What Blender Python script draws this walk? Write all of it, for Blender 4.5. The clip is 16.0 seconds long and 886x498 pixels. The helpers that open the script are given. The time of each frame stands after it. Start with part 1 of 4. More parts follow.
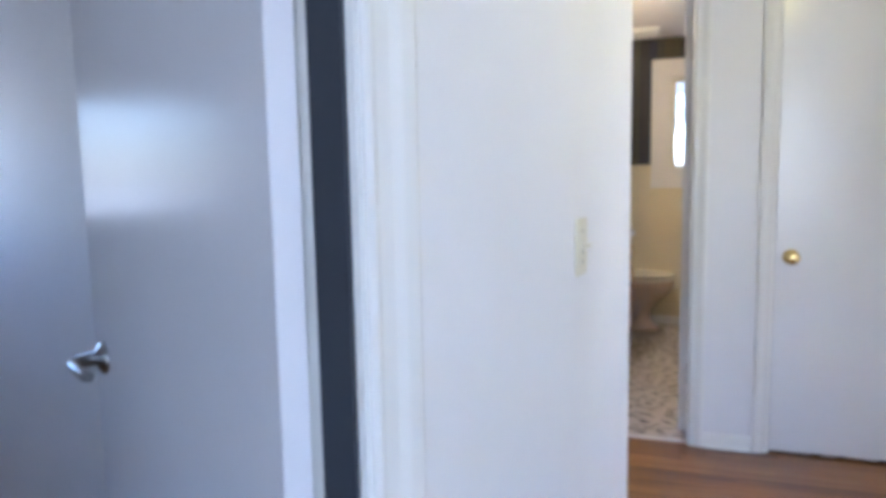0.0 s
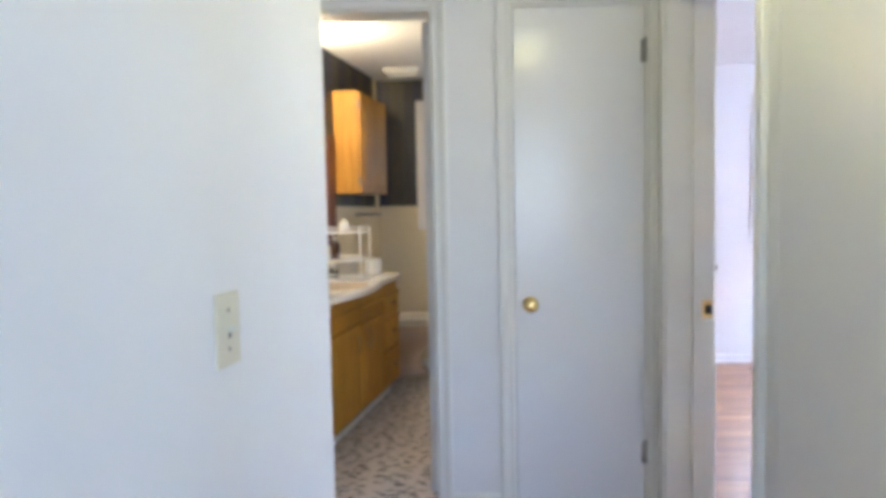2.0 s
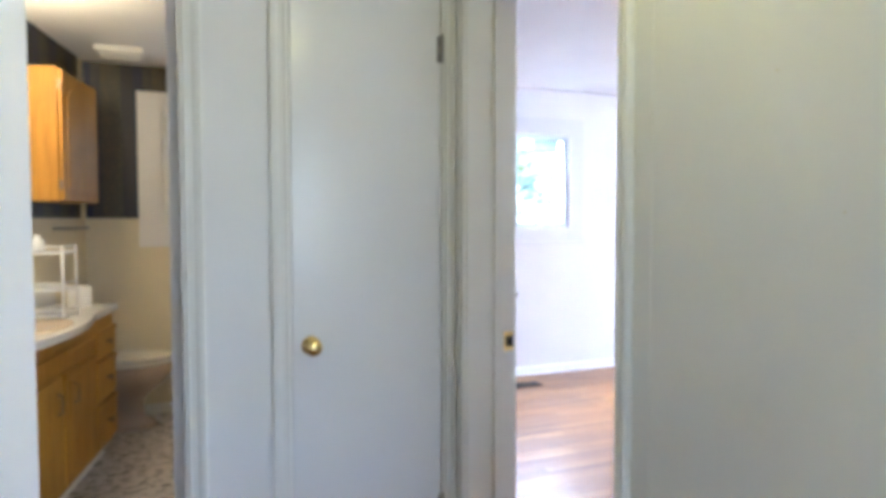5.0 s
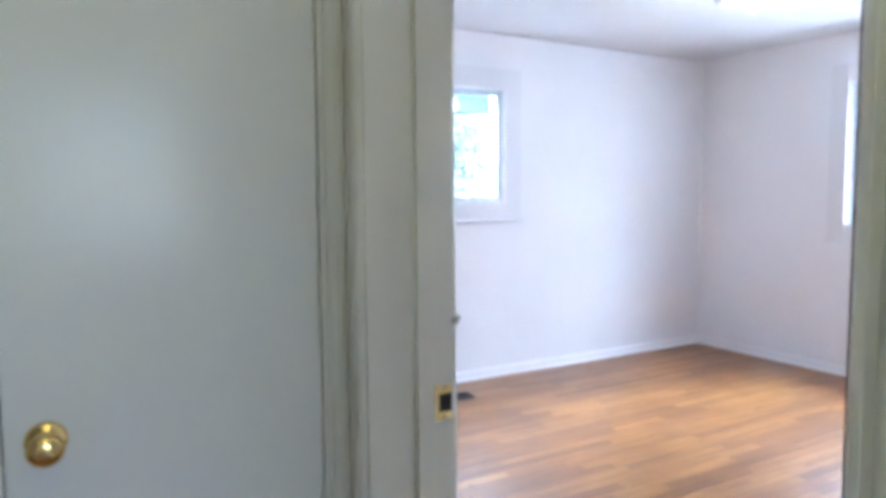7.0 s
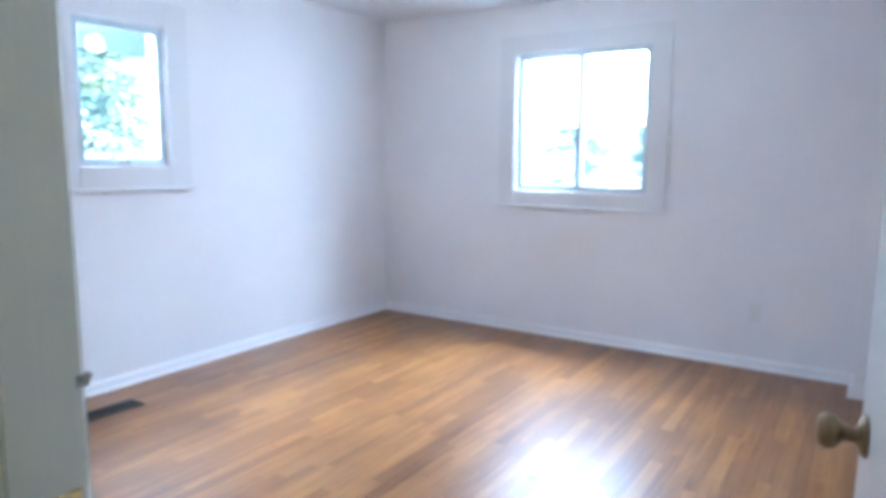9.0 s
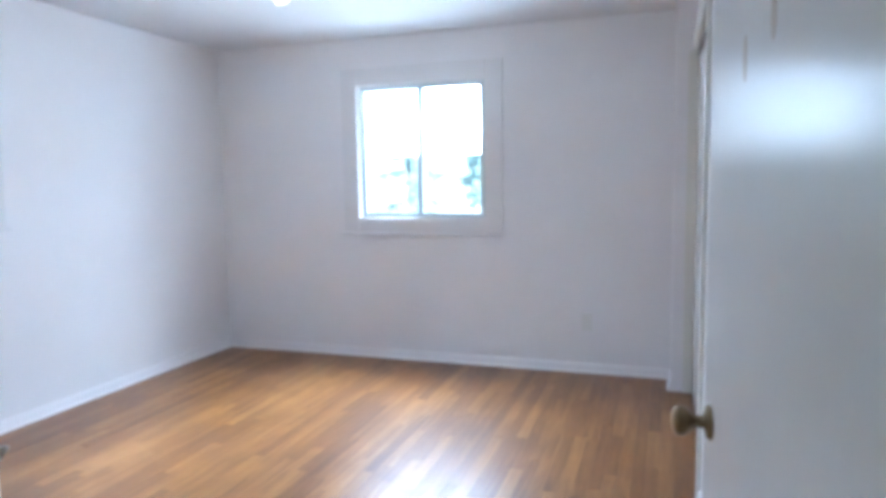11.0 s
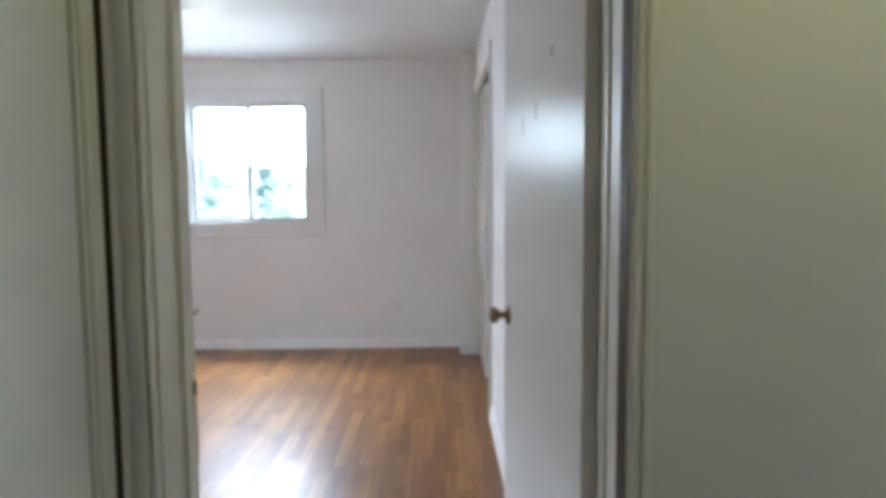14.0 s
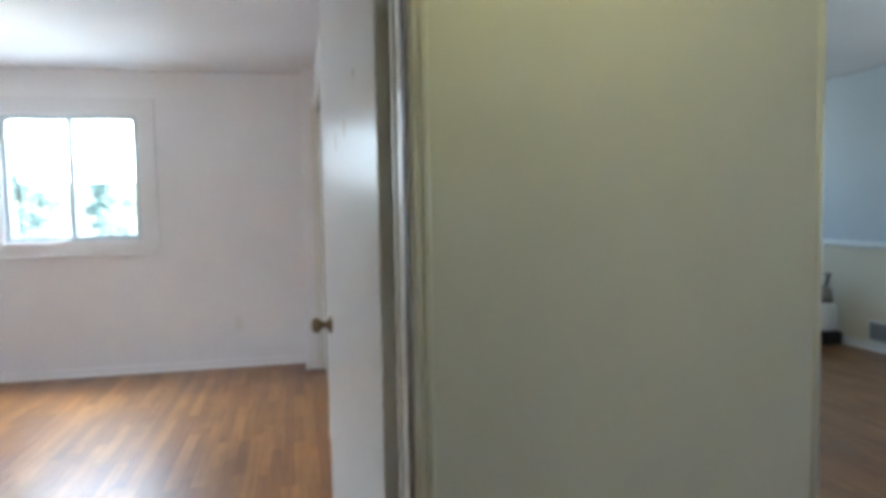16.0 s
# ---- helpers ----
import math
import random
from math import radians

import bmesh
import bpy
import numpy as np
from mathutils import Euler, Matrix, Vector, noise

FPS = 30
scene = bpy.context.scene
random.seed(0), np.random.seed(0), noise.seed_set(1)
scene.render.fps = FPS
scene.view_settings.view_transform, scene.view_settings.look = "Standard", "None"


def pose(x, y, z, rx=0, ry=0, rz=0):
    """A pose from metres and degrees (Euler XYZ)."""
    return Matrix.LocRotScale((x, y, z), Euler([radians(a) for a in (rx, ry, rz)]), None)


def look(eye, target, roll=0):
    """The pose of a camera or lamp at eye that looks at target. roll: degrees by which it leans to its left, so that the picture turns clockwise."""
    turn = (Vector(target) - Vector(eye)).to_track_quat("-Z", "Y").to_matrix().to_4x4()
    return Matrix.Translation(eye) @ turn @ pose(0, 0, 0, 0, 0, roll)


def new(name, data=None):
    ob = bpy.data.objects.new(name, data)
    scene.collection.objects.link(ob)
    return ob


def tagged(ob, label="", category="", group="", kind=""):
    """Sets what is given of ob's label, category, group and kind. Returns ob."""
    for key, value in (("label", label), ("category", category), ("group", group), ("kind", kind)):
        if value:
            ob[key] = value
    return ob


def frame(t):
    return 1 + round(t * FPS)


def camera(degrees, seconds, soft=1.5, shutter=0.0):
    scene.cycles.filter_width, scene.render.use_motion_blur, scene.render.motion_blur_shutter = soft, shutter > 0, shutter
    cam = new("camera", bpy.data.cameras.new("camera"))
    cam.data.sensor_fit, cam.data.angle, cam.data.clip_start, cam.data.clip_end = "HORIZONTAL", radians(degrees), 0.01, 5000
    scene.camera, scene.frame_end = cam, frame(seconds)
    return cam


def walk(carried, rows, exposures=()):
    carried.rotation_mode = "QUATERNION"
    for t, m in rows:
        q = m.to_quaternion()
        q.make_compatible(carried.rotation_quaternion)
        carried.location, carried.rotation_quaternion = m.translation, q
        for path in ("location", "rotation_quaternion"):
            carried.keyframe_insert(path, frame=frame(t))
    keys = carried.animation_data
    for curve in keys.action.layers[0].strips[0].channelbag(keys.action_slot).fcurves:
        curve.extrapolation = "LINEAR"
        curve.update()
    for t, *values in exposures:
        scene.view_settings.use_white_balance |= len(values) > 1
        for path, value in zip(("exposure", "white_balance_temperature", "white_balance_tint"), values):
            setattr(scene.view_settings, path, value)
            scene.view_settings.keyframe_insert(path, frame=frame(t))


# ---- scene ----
cam = camera(67.6, 16.0, soft=4.8)
PATH = [
    (0, (-0.366, -0.007, 1.185), (-0.996, 1.879, 0.974), -1.1),
    (0.5, (-0.305, 0.024, 1.205), (-0.764, 1.96, 1.009), -1.0),
    (1, (-0.231, 0.135, 1.22), (-0.537, 2.104, 1.048), -1.1),
    (1.5, (-0.171, 0.242, 1.226), (-0.35, 2.229, 1.084), -1.3),
    (2, (-0.151, 0.337, 1.224), (-0.199, 2.334, 1.107), -1.1),
    (2.5, (-0.165, 0.436, 1.229), (-0.058, 2.43, 1.13), -0.9),
    (3, (-0.23, 0.537, 1.234), (0.076, 2.511, 1.148), -0.2),
    (3.5, (-0.285, 0.604, 1.235), (0.207, 2.54, 1.152), -0.4),
    (4, (-0.339, 0.647, 1.245), (0.3, 2.541, 1.159), -0.4),
    (6.5, (0.021, 1.515, 1.245), (0.891, 3.312, 1.131), -0.1),
    (7, (0.18, 1.782, 1.224), (1.16, 3.519, 1.067), -0.4),
    (7.5, (0.299, 1.9, 1.22), (1.447, 3.524, 1.008), -1.0),
    (8, (0.353, 2.001, 1.223), (1.706, 3.451, 0.967), -0.1),
    (8.5, (0.398, 2.091, 1.231), (1.928, 3.348, 0.954), 0.5),
    (9, (0.442, 2.142, 1.239), (2.102, 3.225, 0.968), 0.5),
    (9.5, (0.44, 2.172, 1.27), (2.189, 3.107, 1.014), 0.3),
    (12, (0.105, 2.275, 1.263), (2.057, 2.682, 1.106), -0.3),
    (12.5, (-0.065, 2.35, 1.231), (1.916, 2.591, 1.089), 0.5),
    (13, (-0.229, 2.396, 1.244), (1.762, 2.5, 1.085), 0.1),
    (13.5, (-0.389, 2.368, 1.242), (1.603, 2.409, 1.077), -0.5),
    (14, (-0.588, 2.356, 1.238), (1.405, 2.34, 1.071), -0.4),
    (14.5, (-0.669, 2.314, 1.239), (1.322, 2.253, 1.069), -0.8),
    (15, (-0.738, 2.301, 1.233), (1.249, 2.151, 1.069), -0.8),
    (15.5, (-0.741, 2.255, 1.232), (1.234, 1.983, 1.073), -1.5),
    (16, (-0.697, 2.23, 1.23), (1.252, 1.799, 1.104), -1.0),
]
EXPOSURES = [(0, 3.12, 5100, 20), (1.5, 3.02, 5050, 17), (2.5, 3.03, 5050, 15), (4, 3.0, 5050, 13), (6.5, 2.65, 5050, 10), (8, 2.35, 4750, 4), (9.5, 2.34, 4700, 3), (12.5, 2.0, 5300, 2), (16, 2.08, 5550, 1)]
walk(cam, [(t, look(eye, goal, roll)) for t, eye, goal, roll in PATH], EXPOSURES)

# ---- plan, in metres ----
CEIL = 2.29
YN = 2.99          # hall face of the north wall
XE, XE2 = 0.645, 0.815   # hall face and bedroom face of the east wall
XS = 0.602         # hall face of that wall south of the doorway
YL = 1.045         # far-room face of the wall that ends the hall
XB, YB = 4.70, 5.485     # bedroom: east and north wall faces
XBW = -0.88        # bathroom west wall
DOOR_Y = (1.995, 2.893)   # bedroom doorway
DOOR_H = 2.02

# ---- world, sun and lamps ----
world = bpy.data.worlds.new("sky")
scene.world = world
world.use_nodes = True
wn = world.node_tree
sky = wn.nodes.new("ShaderNodeTexSky")
sky.sky_type = "NISHITA"
sky.sun_disc = False
sky.sun_elevation = radians(53)
sky.sun_rotation = radians(-168)
wn.links.new(sky.outputs[0], wn.nodes["Background"].inputs[0])
wn.nodes["Background"].inputs[1].default_value = 0.15
sun = new("sun", bpy.data.lights.new("sun", "SUN"))
sun.data.energy, sun.data.angle, sun.data.color = 5.0, radians(0.6), (1, 0.96, 0.9)
sun.matrix_world = look((0, 0, 30), (3, 14, 11))


def window_light(name, place, aim, w, h, watts, color=(0.93, 0.955, 1.0)):
    ob = new(name, bpy.data.lights.new(name, "AREA"))
    ob.data.shape, ob.data.size, ob.data.size_y = "RECTANGLE", w, h
    ob.data.energy, ob.data.color = watts, color
    ob.matrix_world = look(place, aim)
    return ob


def bulb_light(name, place, watts, color, radius):
    ob = new(name, bpy.data.lights.new(name, "POINT"))
    ob.data.energy, ob.data.color, ob.data.shadow_soft_size = watts, color, radius
    ob.location = place
    return ob


WARM = (1.0, 0.72, 0.33)
window_light("daylight_window_east", (XB + 0.32, 3.84, 1.73), (XB - 1, 3.84, 1.35), 0.98, 0.52, 6.5)
window_light("daylight_above_east", (XB + 0.95, 3.84, 2.70), (XB - 1.2, 3.84, 0.75), 2.4, 1.0, 92)
window_light("daylight_window_north", (2.48, YB + 0.48, 2.20), (2.48, YB - 0.6, 1.15), 0.9, 0.35, 39)
window_light("daylight_bathroom", (-0.10, YB + 0.25, 1.56), (-0.10, YB - 1, 1.4), 0.44, 0.7, 0.12)
window_light("daylight_living", (1.1, -2.65, 1.4), (0.6, 0.5, 1.1), 2.4, 1.3, 2.1, (0.82, 0.89, 1.0))
# fill from an unseen side, added to brighten the far room
window_light("fill_living_east", (5.85, -0.9, 1.45), (4.0, -0.9, 1.1), 2.0, 1.2, 0.35, (0.90, 0.94, 1.0))
bulb_light("hall_bulb", (0.27, 1.70, 2.14), 1.02, (1.0, 0.82, 0.24), 0.045)
bulb_light("bathroom_bulb", (-0.88, 3.98, 1.98), 3.5, WARM, 0.06)
bulb_light("bedroom_bulb", (3.23, 4.00, 2.05), 1.9, (1.0, 0.90, 0.76), 0.06)


# ---- materials ----
def node_material(name):
    m = bpy.data.materials.new(name)
    m.use_nodes = True
    t = m.node_tree
    return m, t, t.nodes["Principled BSDF"]


def add(t, kind, **sets):
    n = t.nodes.new("ShaderNode" + kind)
    for key, value in sets.items():
        if key in n.inputs:
            n.inputs[key].default_value = value
    return n


def ramp(t, source, stops):
    n = t.nodes.new("ShaderNodeValToRGB")
    el = n.color_ramp.elements
    el[0].position, el[0].color = stops[0][0], (*stops[0][1], 1)
    el[1].position, el[1].color = stops[-1][0], (*stops[-1][1], 1)
    for p, c in stops[1:-1]:
        e = el.new(p)
        e.color = (*c, 1)
    t.links.new(source, n.inputs[0])
    return n


def paint(name, color, rough=0.5, bump=0.03, vary=0.04, fine=160.0, coat=0.0, spec=0.5):
    """Rolled or brushed paint: faint patches of tone, orange peel relief and scuffed gloss."""
    m, t, b = node_material(name)
    geo = t.nodes.new("ShaderNodeNewGeometry")
    big = add(t, "TexNoise", Scale=1.7, Detail=4.0)
    small = add(t, "TexNoise", Scale=fine, Detail=2.0)
    wide = add(t, "TexNoise", Scale=7.0, Detail=5.0, Roughness=0.65)
    for n in (big, small, wide):
        t.links.new(geo.outputs["Position"], n.inputs["Vector"])
    low = tuple(c * (1 - vary) for c in color)
    high = tuple(min(1, c * (1 + vary * 0.5)) for c in color)
    r = ramp(t, big.outputs[0], [(0.3, low), (0.7, high)])
    t.links.new(r.outputs[0], b.inputs["Base Color"])
    rr = ramp(t, wide.outputs[0], [(0.3, (rough * 0.95,) * 3), (0.75, (min(1, rough * 1.06),) * 3)])
    t.links.new(rr.outputs[0], b.inputs["Roughness"])
    bp = add(t, "Bump", Strength=bump, Distance=0.002)
    t.links.new(small.outputs[0], bp.inputs["Height"])
    t.links.new(bp.outputs[0], b.inputs["Normal"])
    b.inputs["Coat Weight"].default_value = coat
    b.inputs["Specular IOR Level"].default_value = spec
    return m


def metal(name, color, rough=0.25):
    m, t, b = node_material(name)
    n = add(t, "TexNoise", Scale=60.0, Detail=4.0)
    r = ramp(t, n.outputs[0], [(0.3, (rough * 0.7,) * 3), (0.8, (rough * 1.5,) * 3)])
    t.links.new(r.outputs[0], b.inputs["Roughness"])
    b.inputs["Base Color"].default_value, b.inputs["Metallic"].default_value = (*color, 1), 1
    return m


def wood(name, dark, mid, light, rough=0.3, along="x", source="object", grain=1.0, coat=0.0):
    """Stained wood: tone differs from board to board, with long grain and darker streaks."""
    m, t, b = node_material(name)
    if source == "object":
        pick = t.nodes.new("ShaderNodeObjectInfo").outputs["Random"]
    else:
        pick = t.nodes.new("ShaderNodeNewGeometry").outputs["Random Per Island"]
    geo = t.nodes.new("ShaderNodeNewGeometry")
    far = t.nodes.new("ShaderNodeVectorMath")
    far.operation = "MULTIPLY_ADD"
    t.links.new(pick, far.inputs[0])
    far.inputs[1].default_value = (37.0, 61.0, 23.0)
    t.links.new(geo.outputs["Position"], far.inputs[2])
    mp = t.nodes.new("ShaderNodeMapping")
    mp.inputs["Scale"].default_value = {"x": (1.6, 26, 26), "y": (26, 1.6, 26), "z": (26, 26, 1.6)}[along]
    t.links.new(far.outputs[0], mp.inputs["Vector"])
    g = add(t, "TexNoise", Scale=1.0 * grain, Detail=6.0, Roughness=0.62, Distortion=0.6)
    f = add(t, "TexNoise", Scale=5.5 * grain, Detail=3.0)
    for n in (g, f):
        t.links.new(mp.outputs[0], n.inputs["Vector"])
    mix = t.nodes.new("ShaderNodeMath")
    mix.operation = "MULTIPLY_ADD"
    t.links.new(pick, mix.inputs[0])
    mix.inputs[1].default_value = 0.38 if source == "object" else 0.30
    half = t.nodes.new("ShaderNodeMath")
    half.operation = "MULTIPLY_ADD"
    t.links.new(g.outputs[0], half.inputs[0])
    half.inputs[1].default_value, half.inputs[2].default_value = 0.95, -0.14
    t.links.new(half.outputs[0], mix.inputs[2])
    r = ramp(t, mix.outputs[0], [(0.15, dark), (0.5, mid), (0.85, light)])
    shade = t.nodes.new("ShaderNodeMix")
    shade.data_type, shade.blend_type = "RGBA", "MULTIPLY"
    fr = ramp(t, f.outputs[0], [(0.35, (0.72, 0.68, 0.62)), (0.55, (1, 1, 1))])
    shade.inputs[0].default_value = 0.35
    t.links.new(r.outputs[0], shade.inputs[6])
    t.links.new(fr.outputs[0], shade.inputs[7])
    stain = add(t, "TexNoise", Scale=1.8, Detail=5.0, Roughness=0.6)
    t.links.new(geo.outputs["Position"], stain.inputs["Vector"])
    sr = ramp(t, stain.outputs[0], [(0.32, (0.66, 0.63, 0.62)), (0.62, (1.12, 1.10, 1.06))])
    tone = t.nodes.new("ShaderNodeMix")
    tone.data_type, tone.blend_type = "RGBA", "MULTIPLY"
    tone.inputs[0].default_value = 0.8
    t.links.new(shade.outputs[2], tone.inputs[6])
    t.links.new(sr.outputs[0], tone.inputs[7])
    knots = add(t, "TexVoronoi", Scale=3.1)
    t.links.new(geo.outputs["Position"], knots.inputs["Vector"])
    kr = ramp(t, knots.outputs["Distance"], [(0.035, (0.42, 0.38, 0.36)), (0.075, (1, 1, 1))])
    spot = t.nodes.new("ShaderNodeMix")
    spot.data_type, spot.blend_type = "RGBA", "MULTIPLY"
    spot.inputs[0].default_value = 0.0 if along == "z" else 0.8
    t.links.new(tone.outputs[2], spot.inputs[6])
    t.links.new(kr.outputs[0], spot.inputs[7])
    t.links.new(spot.outputs[2], b.inputs["Base Color"])
    worn = add(t, "TexNoise", Scale=3.0, Detail=6.0, Roughness=0.7)
    t.links.new(geo.outputs["Position"], worn.inputs["Vector"])
    rr = ramp(t, worn.outputs[0], [(0.3, (rough * 0.92,) * 3), (0.7, (rough * 1.12,) * 3)])
    t.links.new(rr.outputs[0], b.inputs["Roughness"])
    bp = add(t, "Bump", Strength=0.04 if along == "z" else 0.008, Distance=0.001)
    t.links.new(f.outputs[0], bp.inputs["Height"])
    wave = add(t, "TexNoise", Scale=7.0, Detail=3.0)
    t.links.new(far.outputs[0], wave.inputs["Vector"])
    cup = add(t, "Bump", Strength=0.0 if along == "z" else 0.10, Distance=0.004)
    t.links.new(wave.outputs[0], cup.inputs["Height"])
    t.links.new(bp.outputs[0], cup.inputs["Normal"])
    for end in ("Normal", "Coat Normal"):
        t.links.new(cup.outputs[0], b.inputs[end])
    b.inputs["Coat Weight"].default_value, b.inputs["Coat Roughness"].default_value = coat, 0.23
    b.inputs["Specular IOR Level"].default_value = 0.22 if along == "z" else 0.5
    return m


def glass_material(name):
    m, t, b = node_material(name)
    b.inputs["Base Color"].default_value = (0.97, 0.99, 0.99, 1)
    b.inputs["Roughness"].default_value = 0.0
    b.inputs["IOR"].default_value = 1.45
    b.inputs["Transmission Weight"].default_value = 1.0
    return m


def glow(name, color, strength):
    m, t, b = node_material(name)
    b.inputs["Base Color"].default_value = (0.9, 0.9, 0.88, 1)
    b.inputs["Emission Color"].default_value = (*color, 1)
    b.inputs["Emission Strength"].default_value = strength
    return m


def vinyl_material():
    """Pale sheet vinyl printed with short dark dashes."""
    m, t, b = node_material("sheet_vinyl")
    geo = t.nodes.new("ShaderNodeNewGeometry")
    warp = add(t, "TexNoise", Scale=14.0, Detail=2.0)
    t.links.new(geo.outputs["Position"], warp.inputs["Vector"])
    ma = t.nodes.new("ShaderNodeVectorMath")
    ma.operation = "MULTIPLY_ADD"
    t.links.new(warp.outputs["Color"], ma.inputs[0])
    ma.inputs[1].default_value = (0.06, 0.05, 0)
    t.links.new(geo.outputs["Position"], ma.inputs[2])
    mp = t.nodes.new("ShaderNodeMapping")
    mp.inputs["Scale"].default_value = (11, 33, 0)
    mp.inputs["Rotation"].default_value = (0, 0, radians(14))
    t.links.new(ma.outputs[0], mp.inputs["Vector"])
    v = add(t, "TexVoronoi", Scale=1.0, Randomness=0.85)
    v.voronoi_dimensions = "2D"
    t.links.new(mp.outputs[0], v.inputs["Vector"])
    dash = ramp(t, v.outputs["Distance"], [(0.22, (0.04, 0.035, 0.05)), (0.28, (0.60, 0.56, 0.54))])
    blot = add(t, "TexNoise", Scale=40.0, Detail=4.0)
    t.links.new(geo.outputs["Position"], blot.inputs["Vector"])
    br = ramp(t, blot.outputs[0], [(0.35, (0.86, 0.84, 0.82)), (0.65, (1, 1, 1))])
    mx = t.nodes.new("ShaderNodeMix")
    mx.data_type, mx.blend_type = "RGBA", "MULTIPLY"
    mx.inputs[0].default_value = 1.0
    t.links.new(dash.outputs[0], mx.inputs[6])
    t.links.new(br.outputs[0], mx.inputs[7])
    t.links.new(mx.outputs[2], b.inputs["Base Color"])
    b.inputs["Roughness"].default_value = 0.38
    return m


def wallpaper_material():
    """Dark wallpaper with broad vertical stripes in navy, charcoal and olive, with a leafy mottle."""
    m, t, b = node_material("striped_wallpaper")
    geo = t.nodes.new("ShaderNodeNewGeometry")
    sx = t.nodes.new("ShaderNodeSeparateXYZ")
    t.links.new(geo.outputs["Position"], sx.inputs[0])
    s = t.nodes.new("ShaderNodeMath")
    s.operation = "ADD"
    t.links.new(sx.outputs[0], s.inputs[0])
    t.links.new(sx.outputs[1], s.inputs[1])
    w = t.nodes.new("ShaderNodeMath")
    w.operation = "MODULO"
    sc = t.nodes.new("ShaderNodeMath")
    sc.operation = "MULTIPLY_ADD"
    sc.inputs[1].default_value, sc.inputs[2].default_value = 3.4, 20.25
    t.links.new(s.outputs[0], sc.inputs[0])
    t.links.new(sc.outputs[0], w.inputs[0])
    w.inputs[1].default_value = 1.0
    r = ramp(t, w.outputs[0], [(0.0, (0.018, 0.016, 0.022)), (0.22, (0.02, 0.018, 0.024)), (0.25, (0.012, 0.018, 0.05)), (0.42, (0.012, 0.018, 0.05)),
                               (0.45, (0.06, 0.05, 0.045)), (0.6, (0.035, 0.03, 0.032)), (0.63, (0.075, 0.06, 0.03)), (0.95, (0.06, 0.052, 0.03))])
    n = add(t, "TexVoronoi", Scale=34.0)
    t.links.new(geo.outputs["Position"], n.inputs["Vector"])
    nr = ramp(t, n.outputs["Distance"], [(0.15, (1.3, 1.2, 1.0)), (0.45, (0.7, 0.7, 0.75))])
    mx = t.nodes.new("ShaderNodeMix")
    mx.data_type, mx.blend_type = "RGBA", "MULTIPLY"
    mx.inputs[0].default_value = 0.8
    t.links.new(r.outputs[0], mx.inputs[6])
    t.links.new(nr.outputs[0], mx.inputs[7])
    t.links.new(mx.outputs[2], b.inputs["Base Color"])
    b.inputs["Roughness"].default_value = 0.45
    return m


WALL = paint("white_wall_paint", (0.80, 0.79, 0.77), 0.5, 0.05)
PANEL = paint("hall_wall_paint", (0.78, 0.775, 0.74), 0.34, 0.05)
BEDWALL = paint("bedroom_wall_paint", (0.86, 0.845, 0.86), 0.6, 0.04)
CEILING = paint("ceiling_paint", (0.78, 0.78, 0.79), 0.75, 0.09, fine=90.0)
TRIM = paint("gloss_trim_paint", (0.80, 0.79, 0.74), 0.42, 0.008, spec=0.3)
WINTRIM = paint("window_trim_paint", (0.80, 0.79, 0.80), 0.4, 0.03)
DOOR = paint("door_paint", (0.79, 0.785, 0.77), 0.2, 0.02, vary=0.03, spec=0.32)
LEAFPAINT = paint("satin_door_paint", (0.78, 0.775, 0.77), 0.24, 0.02, vary=0.04, spec=0.016)
WESTLEAF = paint("eggshell_door_paint", (0.76, 0.755, 0.765), 0.22, 0.02, vary=0.04, spec=0.035)
CREAM = paint("bathroom_wall_paint", (0.75, 0.67, 0.48), 0.5, 0.04)
GREY = paint("living_wall_paint", (0.56, 0.60, 0.63), 0.6, 0.04)
PLASTIC = paint("ivory_plastic", (0.70, 0.66, 0.50), 0.35, 0.0)
WHITE_PLASTIC = paint("white_plastic", (0.8, 0.8, 0.78), 0.35, 0.0)
PORCELAIN = paint("glazed_porcelain", (0.52, 0.40, 0.31), 0.12, 0.0, coat=0.3)
SEAT = paint("cream_seat_plastic", (0.84, 0.80, 0.68), 0.25, 0.0)
MARBLE = paint("cultured_marble", (0.78, 0.76, 0.73), 0.2, 0.0, vary=0.08)
BASIN = paint("tan_basin", (0.62, 0.50, 0.36), 0.18, 0.0, vary=0.08)
ALU = paint("window_aluminium", (0.60, 0.66, 0.69), 0.4, 0.0)
BLACK = paint("black_enamel", (0.02, 0.02, 0.02), 0.45, 0.0)
# near-black tone for the shaded hinge gap of the west door
HINGE_SHADE = paint("hinge_gap_shade", (0.03, 0.035, 0.045), 0.6, 0.0)
# dark brown that stands in for shade inside joints by the bedroom doorway
JOINT_SHADE = paint("joint_shade_paint", (0.07, 0.05, 0.034), 0.7, 0.1)
SCUFF = paint("rust_brown_scuff", (0.46, 0.40, 0.34), 0.6, 0.0)
PAPER = paint("tissue_paper", (0.82, 0.82, 0.8), 0.9, 0.1)
WHITE_WIRE = paint("white_coated_wire", (0.8, 0.8, 0.8), 0.35, 0.0)
SIDING = paint("pale_soffit_paint", (0.07, 0.10, 0.107), 0.6, 0.03)
TERRAIN = paint("pale_gravel_ground", (0.42, 0.43, 0.39), 0.9, 0.3, vary=0.3)
BARK = paint("bark", (0.10, 0.075, 0.055), 0.9, 0.5, vary=0.3)
